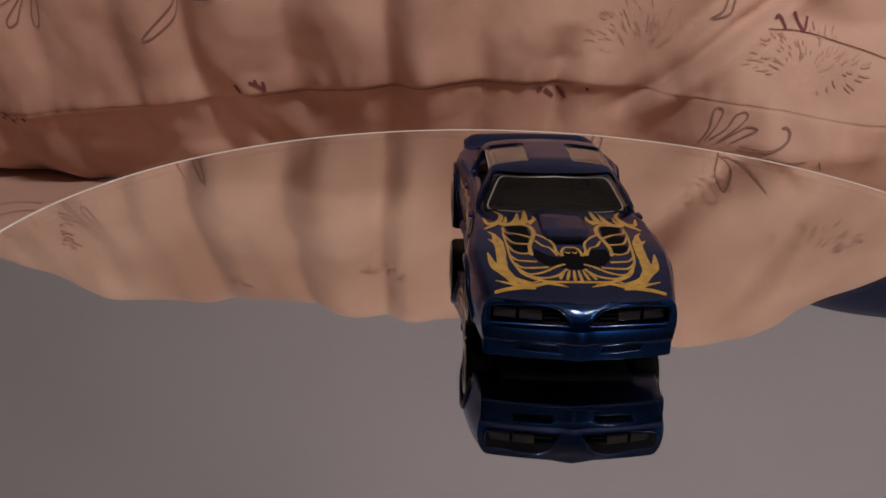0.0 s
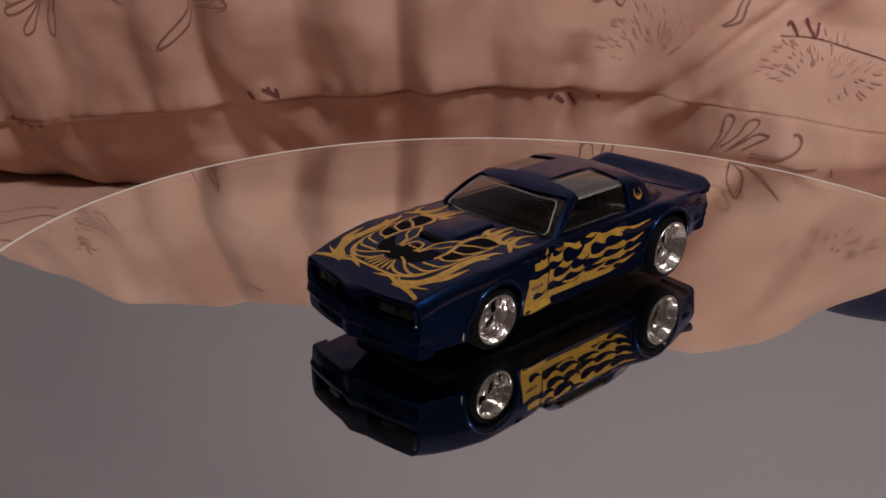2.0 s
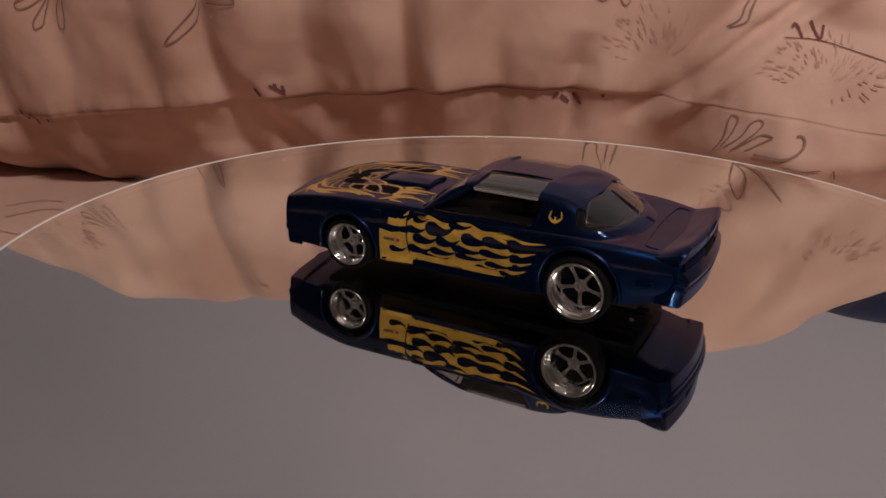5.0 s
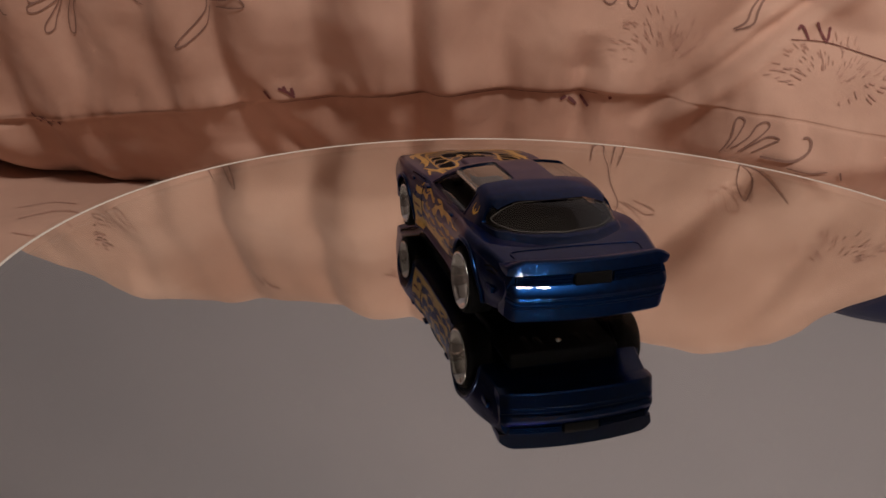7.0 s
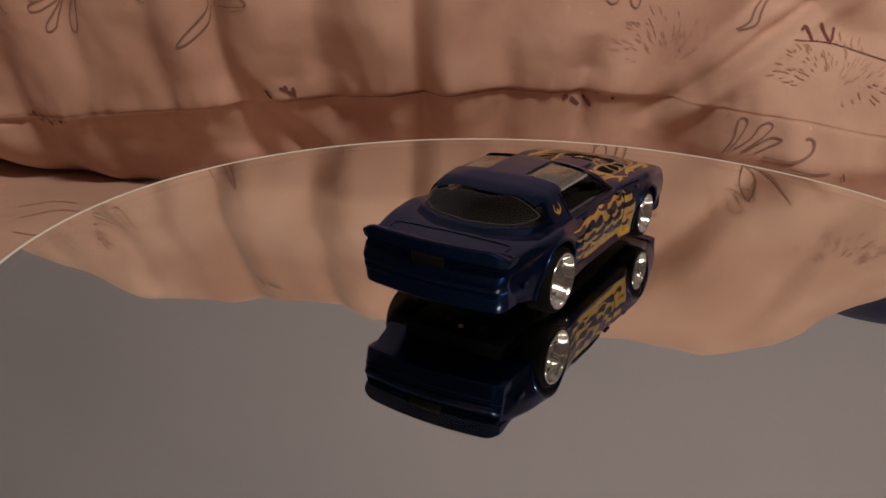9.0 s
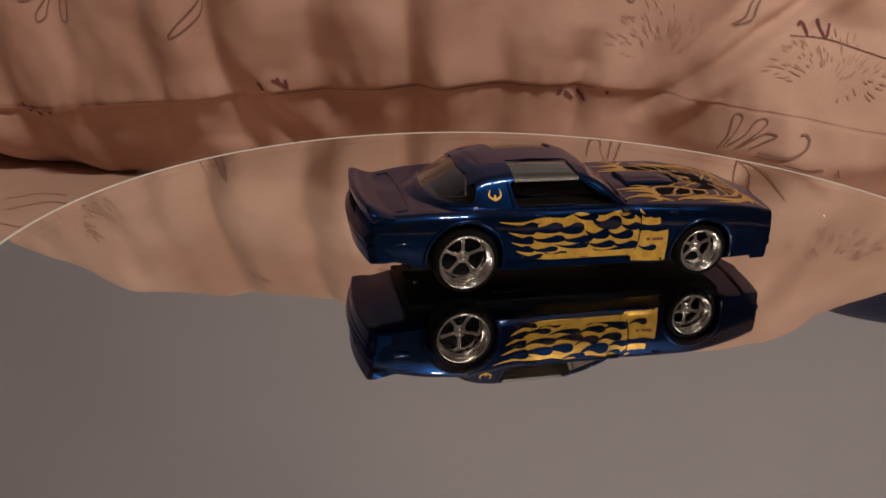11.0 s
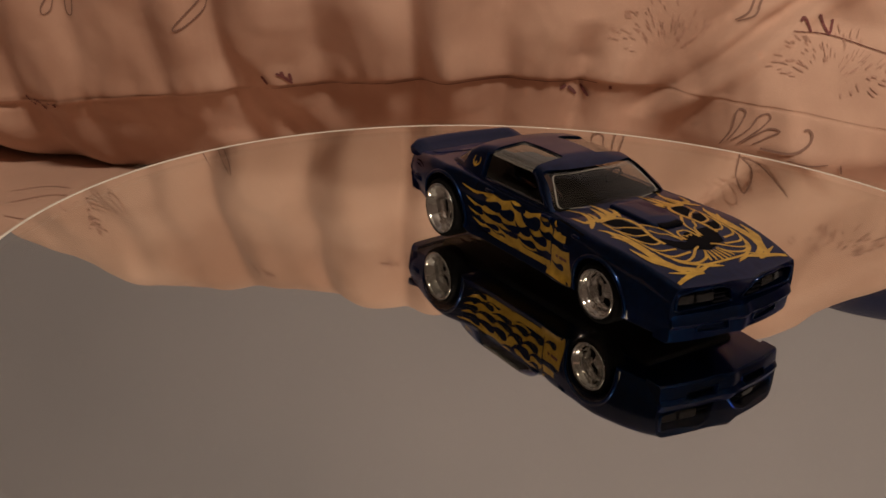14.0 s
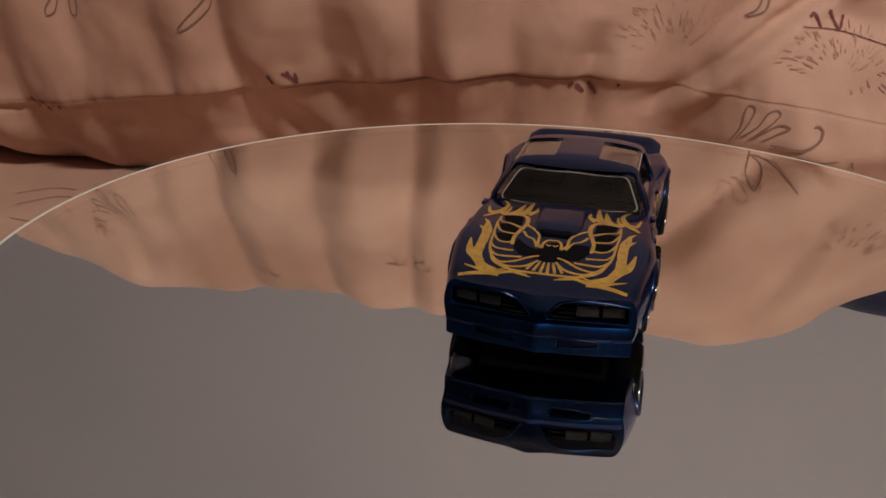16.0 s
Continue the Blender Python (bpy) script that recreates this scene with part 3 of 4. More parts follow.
def sweep(x, y, z):
    front, back = max(0.0, (x - 20) / 18), max(0.0, (-x - 26) / 12)
    beak = 0.9 * bump(y, 1.3) * max(0.0, (x - 33.5) / 4.5) * (1 if z > 4 else 0.5)
    return (x - 1.9 * front ** 1.5 * (y / 13) ** 2 + beak + 1.6 * back * (y / 13) ** 2, y, z)


def body_bm():
    st = [-38.2, -37.9] + [-37.2 + 0.9 * k for k in range(82)] + [36.4, 37.0, 37.3]
    return loft(st, body_section, sweep)


roof_z = soft_table([(-31, 13.2), (-28.5, 14.1), (-20.5, 18.4), (-18, 19.35), (-14, 19.9), (-8, 20.15), (-2, 20.0), (1.0, 19.4), (3.6, 18.2), (9.6, 14.2), (11, 13.2)], 0.9)
roof_w = soft_table([(-31, 9.4), (-27, 9.6), (-18, 10.0), (-8, 10.2), (2, 9.9), (5, 10.7), (11, 12.0)], 1.0)
belt_w = soft_table([(-31, 10.2), (-27, 11.4), (-20, 12.6), (-13, 13.0), (-6, 13.1), (4, 13.1), (8, 13.0), (11, 12.8)], 1.0)
BELT = 13.6


def cabin_section(off):
    def f(x):
        zc = roof_z(x) - off
        wr, wb = roof_w(x) - off, belt_w(x) - off
        zb = 13.0
        zc = max(zc, zb + 0.3)
        k = min(1.0, max(0.0, (zc - BELT) / 6.4))
        we = wb + (wr - wb) * k
        return sec_points([(0, zb, 0), (wb, zb, 0), (wb, min(BELT, zc - 0.2), 0.2), (we, max(zc - 0.65 * k - 0.05, zb + 0.15), 1.3), (we * 0.55, zc - 0.10 * k, 1.5), (0, zc, 0)], 6)
    return f


def cabin_warp(x, y, z):
    f, b = max(0.0, (x + 1) / 11), max(0.0, (-x - 15) / 14)
    return (x - 2.2 * f * (y / 12) ** 2 + 3.6 * min(b, 1) * (y / 11) ** 2, y, z)


def cabin_stations(off):
    return [-30 + off + (40 - 2 * off) * k / 56 for k in range(57)]


SIDE_WINDOW = [(6.0, 14.15), (-12.4, 14.2), (-13.4, 18.35), (-1.0, 18.25)]
T_TOP = [(-12.4, 3.6), (-1.3, 3.6), (-0.9, 10.25), (-12.6, 10.25)]
SCREEN = [(-12.3, 13.9), (12.3, 13.9), (9.9, 18.75), (-9.9, 18.75)]
BACKLIGHT = [(-11.3, 15.7), (-8.0, 14.8), (8.0, 14.8), (11.3, 15.7), (9.4, 17.5), (6.0, 18.45), (-6.0, 18.45), (-9.4, 17.5)]


def cabin_bm():
    cut = [loft(cabin_stations(0.7), cabin_section(0.7), cabin_warp)]
    cut.append(prism(rounded(SIDE_WINDOW, 0.9), "y", -16, 16))
    for s in (1, -1):
        cut.append(prism(rounded([(x, s * (y + (2.0 if y > 9 else 0.0))) for x, y in T_TOP], 0.5), "z", 17.9, 24))
    cut.append(prism(rounded(SCREEN, 0.7), "x", 1.0, 14))
    cut.append(prism(rounded([(-18.9, 18.0), (-26.8, 15.0), (-19.6, 15.0)], 0.5), "y", -16, 16))
    cut.append(prism(rounded(BACKLIGHT, 1.0), "x", -34, -15.5))
    return carve(loft(cabin_stations(0), cabin_section(0), cabin_warp), cut)


def wheel(parent, x, s, z, r, rim, w, y_out):
    """A wheel about its own axle; s is the side."""
    hub = new("wheel")
    hub.parent = parent
    hub.matrix_basis = pose(x * MM, s * y_out * MM, z * MM, -90 * s, 0, 0)
    part("tyre", to_metres(lathe_bm([(rim, -w), (r - 0.5, -w), (r, -w + 0.5), (r, -0.9), (r - 0.15, -0.35), (r - 0.4, -0.05), (rim + 0.15, 0.0), (rim, -0.15), (rim, -w)], 64)), RUBBER, hub)
    lip = [(rim, -w + 0.2), (rim, -0.1)] + [(rim - 0.22 + 0.22 * math.cos(a), 0.02 + 0.2 * math.sin(a)) for a in (0.0, 0.8, 1.57, 2.3, 3.14)]
    # a deep stepped barrel, the spokes far in
    deep, inner = 0.62 * w, 0.76 * rim
    dish = [(rim - 0.5, -0.12), (rim - 0.56, -0.35), (rim - 0.68, -0.42), (0.5 * (rim - 0.7 + inner), -0.55 * deep), (0.45 * rim + 0.42 * inner, -0.62 * deep), (inner + 0.12, -0.95 * deep), (inner - 0.1, -deep), (inner - 0.12, -w + 0.1)]
    part("rim", to_metres(lathe_bm(lip + dish, 64)), CHROME, hub, "chrome deep-dish rim")
    part("drum", to_metres(lathe_bm([(inner, -deep - 0.75), (0.6, -deep - 0.7), (0, -deep - 0.7)], 32)), INKBLACK, hub, "dark gap behind the spokes")
    for k in range(5):
        a = 2 * math.pi * k / 5 + 0.3
        bm = bmesh.new()
        # a ridged spoke that dips from the hub and spreads at the rim
        prof = [(0.55, 0.40, 0.30), (inner * 0.45, 0.30, 0.12), (inner * 0.68, 0.30, -0.05), (inner * 0.88, 0.40, -0.12), (inner, 0.62, 0.0)]
        rows = []
        for d, hw, zz in prof:
            rows.append([bm.verts.new((d, q * hw, zz - deep + h)) for q, h in ((-1.1, -0.6), (-1, -0.18), (-0.55, 0.05), (-0.2, -0.08), (0.2, -0.08), (0.55, 0.05), (1, -0.18), (1.1, -0.6))])
        for p, q in zip(rows, rows[1:]):
            for i in range(7):
                bm.faces.new((p[i], p[i + 1], q[i + 1], q[i]))
        bmesh.ops.rotate(bm, matrix=Matrix.Rotation(a, 3, "Z"), verts=bm.verts)
        bmesh.ops.recalc_face_normals(bm, faces=bm.faces)
        part("spoke", to_metres(bm), CHROME, hub)
        m = Matrix.Translation((0.78 * math.cos(a + 0.63), 0.78 * math.sin(a + 0.63), 0.2 - deep))
        part("wheel_nut", to_metres(lathe_bm([(0.2, -0.3), (0.2, 0.02), (0.12, 0.1), (0, 0.12)], 8, m)), CHROME, hub)
    m = Matrix.Translation((0, 0, 0.3 - deep))
    part("hub_cap", to_metres(lathe_bm([(1.15, -0.9), (1.1, 0.0), (0.95, 0.12), (0.6, 0.08), (0.52, 0.34), (0.42, 0.5), (0.2, 0.56), (0, 0.56)], 24, m)), CHROME, hub)


def grille_line(s):
    return [(s * 1.1, 7.3), (s * 12.1, 7.7), (s * 12.1, 10.2), (s * 5.0, 10.6), (s * 3.0, 10.0)]


def kids_of(thing, name):
    return [o for o in thing.children if o.name.split(".")[0] == name]


def make_car():
    c = tagged(new("toy_car"), "dark blue die-cast toy car with gold flame prints", "toy car")
    arches = []
    for x, z, r in ((XF, ZF + 0.1, 5.6), (XR, ZR + 0.3, 6.5)):
        for s in (1, -1):
            m = Matrix.Translation((x, s * 14.0, z)) @ Matrix.Rotation(radians(90), 4, "X")
            b = lathe_bm([(0, -4.2), (r, -4.2), (r, 4.2), (0, 4.2)], 56, m)
            arches.append(b)
    pockets = []
    for s in (1, -1):
        pockets.append(prism(rounded(grille_line(s), 0.4), "x", 34.0 - 0.8, 42))
    bm = carve(body_bm(), arches + pockets)
    body = part("body", to_metres(bm), BLUE, c, "glossy dark blue metallic body")
    sharp_edges(body, 38)
    cab = part("cabin", to_metres(cabin_bm()), BLUE, c, "blue roof with pillars and open side windows")
    sharp_edges(cab, 38)
    holes = [prism(rounded(SIDE_WINDOW, 0.9), "y", s * 12.5 - 4.5, s * 12.5 + 4.5) for s in (1, -1)]
    part("glazing", to_metres(carve(loft(cabin_stations(0.35), cabin_section(0.35), cabin_warp), holes)), SMOKED, c, "smoked clear windows, open at the sides")
    part("floor_tub", to_metres(box_bm(-24, 8, -11.5, 11.5, 13.3, 14.2, 0.2)), DARK, c, "dark interior")
    part("chassis", to_metres(box_bm(-30, 29, -9.5, 9.5, 2.3, 5.0, 0.4)), BLACK, c, "black plastic base")
    base = kids_of(c, "chassis")[0]
    for x0, x1, y in ((-28.5, -24.5, 5.5), (-28.5, -25.2, 3.4), (-28.5, -24.9, -3.6), (-28.5, -25.6, -5.8), (10, 16, 4), (10, 14.5, 2.2), (-14, -4, 6.2), (-14, -6, -6.2)):
        part("moulded_rib", to_metres(box_bm(x0, x1, y - 0.45, y + 0.45, 2.05, 2.5, 0.12)), BLACK, base)
    part("rivet", to_metres(lathe_bm([(0, 2.0), (0.35, 2.02), (0.5, 2.2), (0.5, 2.4)], 16, Matrix.Translation((-27.0, 0, 0)))), SILVERP, base, "round metal rivet")
    for x, z in ((XF, ZF), (XR, ZR)):
        m = Matrix.Translation((x * MM, 0, z * MM)) @ Matrix.Rotation(radians(90), 4, "X")
        part("axle", lathe_bm([(0, -0.012), (0.0006, -0.012), (0.0006, 0.012), (0, 0.012)], 12, m), CHROME, c)
    for s in (1, -1):
        wheel(c, XF, s, ZF, 4.9, 3.95, 4.0, 14.6)
        wheel(c, XR, s, ZR, 5.6, 4.75, 4.6, 15.7)
    return c


car = make_car()

# ---- car details ----
NOSE = 37.0


def across(profile, ys, shape):
    """A bar along y: profile of (x, z); shape(y) gives dx, dz and a height factor about the first point."""
    bm = bmesh.new()
    rings = []
    x0, z0 = profile[0]
    for y in ys:
        dx, dz, k, kx = shape(y)
        rings.append([bm.verts.new((x0 + (x - x0) * kx + dx, y, z0 + (z - z0) * k + dz)) for x, z in profile])
    n = len(profile)
    for a, b in zip(rings, rings[1:]):
        for i in range(n):
            bm.faces.new((a[i], a[(i + 1) % n], b[(i + 1) % n], b[i]))
    bm.faces.new(rings[0]), bm.faces.new(list(reversed(rings[-1])))
    bmesh.ops.recalc_face_normals(bm, faces=bm.faces)
    return bm


def steps(a, b, n):
    return [a + (b - a) * k / n for k in range(n + 1)]


def tree_of(*obs):
    bm = bmesh.new()
    for o in obs:
        bm.from_mesh(o.data)
    t = BVHTree.FromBMesh(bm)
    bm.free()
    return t


def drop(tree, way, lift):
    """Puts (a, b) in millimetres on the car's skin: 'top' looks down, 1 and -1 from its left and right."""
    def f(a, b):
        if way == "top":
            o, v = Vector((a, b, 40)) * MM, Vector((0, 0, -1))
        else:
            o, v = Vector((a, way * 40, b)) * MM, Vector((0, -way, 0))
        hit, nor, *_ = tree.ray_cast(o, v)
        if hit is None:
            return None
        return hit + (nor if nor.dot(v) < 0 else -nor) * lift * MM
    return f


def stroke_into(bm, put, pts, w0, w1, w2=None, n=None):
    """A band along a smooth curve, w0 wide at its start, w1 in its middle, w2 at its end."""
    w2 = w1 if w2 is None else w2
    n = n or max(8, 5 * len(pts))
    c = spline([(*p, 0) for p in pts], n)
    last = None
    for i, p in enumerate(c):
        d = (c[min(i + 1, n - 1)] - c[max(i - 1, 0)])
        if d.length < 1e-9:
            continue
        d.normalize()
        s = i / (n - 1)
        w = 0.5 * (w0 + (w1 - w0) * min(1, 2 * s) + (w2 - w1) * max(0, 2 * s - 1))
        row = []
        for k in (-1, 0, 1):
            q = put(p.x - d.y * w * k, p.y + d.x * w * k)
            if q is None:
                row = None
                break
            row.append(bm.verts.new(q))
        if row and last:
            bm.faces.new((last[0], last[1], row[1], row[0]))
            bm.faces.new((last[1], last[2], row[2], row[1]))
        last = row


def patch_into(bm, put, poly, cell=0.7):
    """A filled outline, cut into small cells so that it follows the skin."""
    b = bmesh.new()
    b.faces.new([b.verts.new((x, y, 0)) for x, y in poly])
    bmesh.ops.triangulate(b, faces=b.faces[:])
    for _ in range(2):
        bmesh.ops.subdivide_edges(b, edges=[e for e in b.edges if e.calc_length() > cell], cuts=1, use_grid_fill=False)
        bmesh.ops.triangulate(b, faces=b.faces[:])
    new_v = {}
    for v in b.verts:
        q = put(v.co.x, v.co.y)
        if q is not None:
            new_v[v] = bm.verts.new(q)
    for f in b.faces:
        if all(v in new_v for v in f.verts):
            bm.faces.new([new_v[v] for v in f.verts])
    b.free()


def lick_into(bm, put, pts, w, n=22):
    """A drop with a round head and a long thin tail."""
    c = spline([(*p, 0) for p in pts], n)
    last = None
    for i, p in enumerate(c):
        d = (c[min(i + 1, n - 1)] - c[max(i - 1, 0)]).normalized()
        t = i / (n - 1)
        k = 0.5 * w * (math.sqrt(max(0.02, 1 - (1 - t / 0.28) ** 2)) if t < 0.28 else (1 - (t - 0.28) / 0.72) ** 1.0 + 0.03)
        row = [put(p.x - d.y * k * q, p.y + d.x * k * q) for q in (-1, 0, 1)]
        row = None if None in row else [bm.verts.new(q) for q in row]
        if row and last:
            bm.faces.new((last[0], last[1], row[1], row[0]))
            bm.faces.new((last[1], last[2], row[2], row[1]))
        last = row


def flip(pts):
    return [(a, -b) for a, b in pts]


def face_out(bm, centre):
    for f in bm.faces:
        f.normal_update()
        if f.normal.dot(f.calc_center_median() - Vector(centre)) < 0:
            f.normal_flip()
    return bm


def kids(name):
    return kids_of(car, name)


def car_fittings():
    # tail spoiler
    def wing(y):
        e = max(0.0, (abs(y) - 10.6) / 2.6)
        return 1.5 * (y / 13) ** 2 + 0.9 * e ** 2, -0.2 * e, 1 - 0.45 * e ** 2, 1 + 0.1 * e
    sp = part("spoiler", to_metres(across([(-32.0, 13.1), (-34.4, 13.7), (-36.3, 14.5), (-37.7, 15.15), (-38.4, 15.2), (-38.7, 14.9), (-38.5, 13.9), (-38.2, 12.7)], steps(-13.2, 13.2, 40), wing)), BLUE, car)
    sharp_edges(sp, 50)
    # rear bumper with its long groove
    def rear(y):
        e = max(0.0, (abs(y) - 11.9) / 1.3)
        return 1.5 * (y / 13) ** 2 + 1.1 * e ** 2, 0.7 * e, 1 - 0.05 * e, 1.0
    rb = part("rear_bumper", to_metres(across([(-36.0, 5.1), (-38.2, 5.2), (-38.45, 5.5), (-38.75, 7.6), (-39.0, 7.8), (-39.05, 8.3), (-38.8, 8.5), (-38.8, 8.8), (-39.15, 9.0), (-39.35, 9.6), (-39.15, 10.1), (-38.3, 11.1), (-36.0, 11.2)], steps(-13.2, 13.2, 48), rear)), BLUE, car)
    sharp_edges(rb, 30)
    # no hollow here: a dark block gives the plate recess its shade
    part("plate_recess", to_metres(box_bm(-38.5, -37.4, -3.0, 3.0, 10.9, 12.9, 0.25)), RUBBER, car, "dark block for the shade in the number plate recess")
    for s in (1, -1):
        def lit(y):
            return 1.6 * (y / 13) ** 2, 0, 1, 1
        tl = part("tail_light", to_metres(across([(-37.6, 11.1), (-38.3, 11.1), (-38.45, 12.6), (-37.6, 12.7)], steps(s * 3.4, s * 11.9, 16), lit)), BLUE, car)
        sharp_edges(tl, 30)
        for z in (11.4, 11.8, 12.2):
            part("light_rib", to_metres(across([(-38.3, z), (-38.6, z), (-38.6, z + 0.14), (-38.3, z + 0.14)], steps(s * 3.6, s * 11.7, 12), lit)), BLUE, tl, smooth=False)
    # front bumper
    def front(y):
        e = max(0.0, (abs(y) - 12.2) / 1.7)
        return 0.5 * bump(y, 1.3) - 1.9 * (y / 13) ** 2 - 0.8 * e ** 2, 0.05 * e, 1, 1
    whole = [(34.4, 2.6), (36.9, 2.6), (37.3, 2.85), (37.45, 3.8), (37.4, 4.9), (37.8, 5.3), (37.95, 5.7), (37.65, 6.5), (37.2, 7.1), (34.4, 7.1)]
    slots = [prism(rounded([(s * 2.7, 3.85), (s * 8.4, 4.2), (s * 8.4, 5.2), (s * 3.1, 5.2)], 0.25), "x", 35.3, 42) for s in (1, -1)]
    fb = part("front_bumper", to_metres(carve(across(whole, steps(-12.9, 12.9, 48), front), slots)), BLUE, car)
    sharp_edges(fb, 28)
    for s in (1, -1):
        part("lamp_slot", to_metres(across([(34.6, 3.7), (36.1, 3.7), (36.1, 5.4), (34.6, 5.4)], steps(s * 2.5, s * 8.6, 12), front)), INKBLACK, fb, "black slot in the bumper", smooth=False)
        gr = part("grille", to_metres(across([(33.2, 7.1), (34.3, 7.1), (34.1, 10.7), (33.2, 10.7)], steps(s * 1.2, s * 12.2, 16), lambda y: (0.9 - 1.9 * (y / 13) ** 2, 0, 1, 1))), INKBLACK, car, "black recessed grille", smooth=False)
        for y0, y1 in ((5.2, 8.2), (8.7, 11.6)):
            hl = part("headlight", to_metres(across([(34.2, 7.9), (35.4, 8.0), (35.6, 8.3), (35.5, 9.5), (35.2, 9.8), (34.2, 9.9)], steps(s * y0, s * y1, 5), lambda y: (0.75 - 1.9 * (y / 13) ** 2, 0, 1, 1))), LAMPGLASS, gr, "dark glossy rectangular headlight")
            sharp_edges(hl, 25)
        for z in (7.7, 8.4, 9.1):
            part("grille_bar", to_metres(across([(34.2, z), (35.6, z), (35.6, z + 0.18), (34.2, z + 0.18)], steps(s * 1.8 if z < 8 else s * 2.8, s * 5.0, 6), lambda y: (0.7 - 1.9 * (y / 13) ** 2, 0, 1, 1))), INKBLACK, gr, smooth=False)
    # hood scoop, open to the rear
    top = soft_table([(11.0, 15.0), (13, 15.0), (19, 14.8), (21.2, 14.4), (22.6, 13.4)], 0.4)
    bm = loft(steps(11.6, 22.6, 22), lambda x: sec_points([(0, 13.4, 0), (3.7 - 0.5 * max(0, (x - 19) / 3.6), 13.4, 0), (3.5 - 0.7 * max(0, (x - 19) / 3.6), top(x), 0.6), (0, top(x) + 0.1, 0)], 6), lambda x, y, z: (x - 0.5 * (y / 3.5) ** 2, y, z))
    sc = part("hood_scoop", to_metres(bm), BLUE, car)
    sharp_edges(sc, 40)
    part("scoop_mouth", to_metres(box_bm(19.9, 21.9, -2.3, 2.3, 13.9, 14.5, 0.15)), INKBLACK, sc)
    # seats, dashboard and steering wheel seen through the windows
    for s in (1, -1):
        seat = part("seat", to_metres(box_bm(-8.5, -3.0, s * 5.2 - 2.8, s * 5.2 + 2.8, 14.1, 15.0, 0.3)), DARK, car, "black toy bucket seat")
        part("seat_back", to_metres(box_bm(-10.2, -8.2, s * 5.2 - 2.6, s * 5.2 + 2.6, 14.1, 17.5, 0.6)), DARK, seat)
    part("dashboard", to_metres(box_bm(3.2, 6.2, -9.5, 9.5, 14.2, 15.0, 0.2)), DARK, car)
    ring = bmesh.new()
    for i in range(24):
        for j in range(6):
            a, b = 2 * math.pi * i / 24, 2 * math.pi * j / 6
            ring.verts.new((0.2 * math.sin(b), (1.6 + 0.2 * math.cos(b)) * math.cos(a), (1.6 + 0.2 * math.cos(b)) * math.sin(a)))
    ring.verts.ensure_lookup_table()
    for i in range(24):
        for j in range(6):
            ring.faces.new([ring.verts[k] for k in (i * 6 + j, i * 6 + (j + 1) % 6, (i + 1) % 24 * 6 + (j + 1) % 6, (i + 1) % 24 * 6 + j)])
    bmesh.ops.rotate(ring, matrix=Matrix.Rotation(radians(25), 3, "Y"), verts=ring.verts)
    bmesh.ops.translate(ring, vec=(2.2, 5.0, 16.4), verts=ring.verts)
    part("steering_wheel", to_metres(ring), DARK, car)
    # roof panel bars along the open panels, and a middle crease
    for s in (1, -1):
        part("roof_rail", to_metres(across([(-12.4, 18.05), (-12.4, 18.55), (-1.0, 18.5), (-1.0, 18.0)], [s * 9.9, s * 10.2, s * 10.42], lambda y: (0, 0, 1, 1))), SILVERP, car, "silver panel edge", smooth=False)
        bm = prism(rounded([(x, s * y) for x, y in T_TOP], 0.5), "z", 0, 0.5)
        for v in bm.verts:
            v.co.z += roof_z(v.co.x) - 0.8 - 0.95 * max(0.0, (abs(v.co.y) - 4.6) / 5.6) ** 2
        tp = part("roof_panel", to_metres(bm), PANEL, car, "grey clear plastic roof panel", smooth=False)
        for y in (5.4, 7.0, 8.6):
            part("panel_rib", to_metres(across([(-11.9, 18.9), (-11.9, 19.25), (-1.6, 19.1), (-1.6, 18.8)], [s * y, s * (y + 0.25)], lambda yy: (0, 0.2 - 0.55 * max(0.0, (abs(yy) - 4.6) / 4.6) ** 2, 1, 1))), PANEL, tp, smooth=False)
    # door handle, marker lights
    for s in (1, -1):
        part("door_handle", to_metres(box_bm(-9.7, -7.3, s * 13.75 - 0.3, s * 13.75 + 0.3, 12.8, 13.25, 0.14)), BLUE, car)
        part("mirror_foot", to_metres(box_bm(6.2, 8.5, s * 13.65 - 0.4, s * 13.65 + 0.4, 13.0, 13.5, 0.16)), BLUE, car)
        for x, z in ((15.5, 12.6), (13.8, 10.25)):
            part("fender_vent", to_metres(box_bm(x - 0.85, x + 0.85, s * 14.1 - 0.45, s * 14.1 + 0.45, z - 0.28, z + 0.28, 0.16)), BLUE, car)
        for k in range(2):
            part("side_marker", to_metres(box_bm(30.9, 33.0, s * 13.15 - 0.45, s * 13.15 + 0.45, 7.6 + 0.7 * k, 8.0 + 0.7 * k, 0.08)), BLUE, car)
        part("side_marker", to_metres(box_bm(-33.2, -30.6, s * 14.1 - 0.3, s * 14.1 + 0.3, 8.6, 9.5, 0.1)), BLUE, car)
        part("wheel_spat", to_metres(box_bm(27.5, 27.8, s * 13.6 - 0.3, s * 13.6 + 0.3, 3.6, 6.0, 0.1)), SILVERP, car, "bright spat ahead of the wheel")


car_fittings()


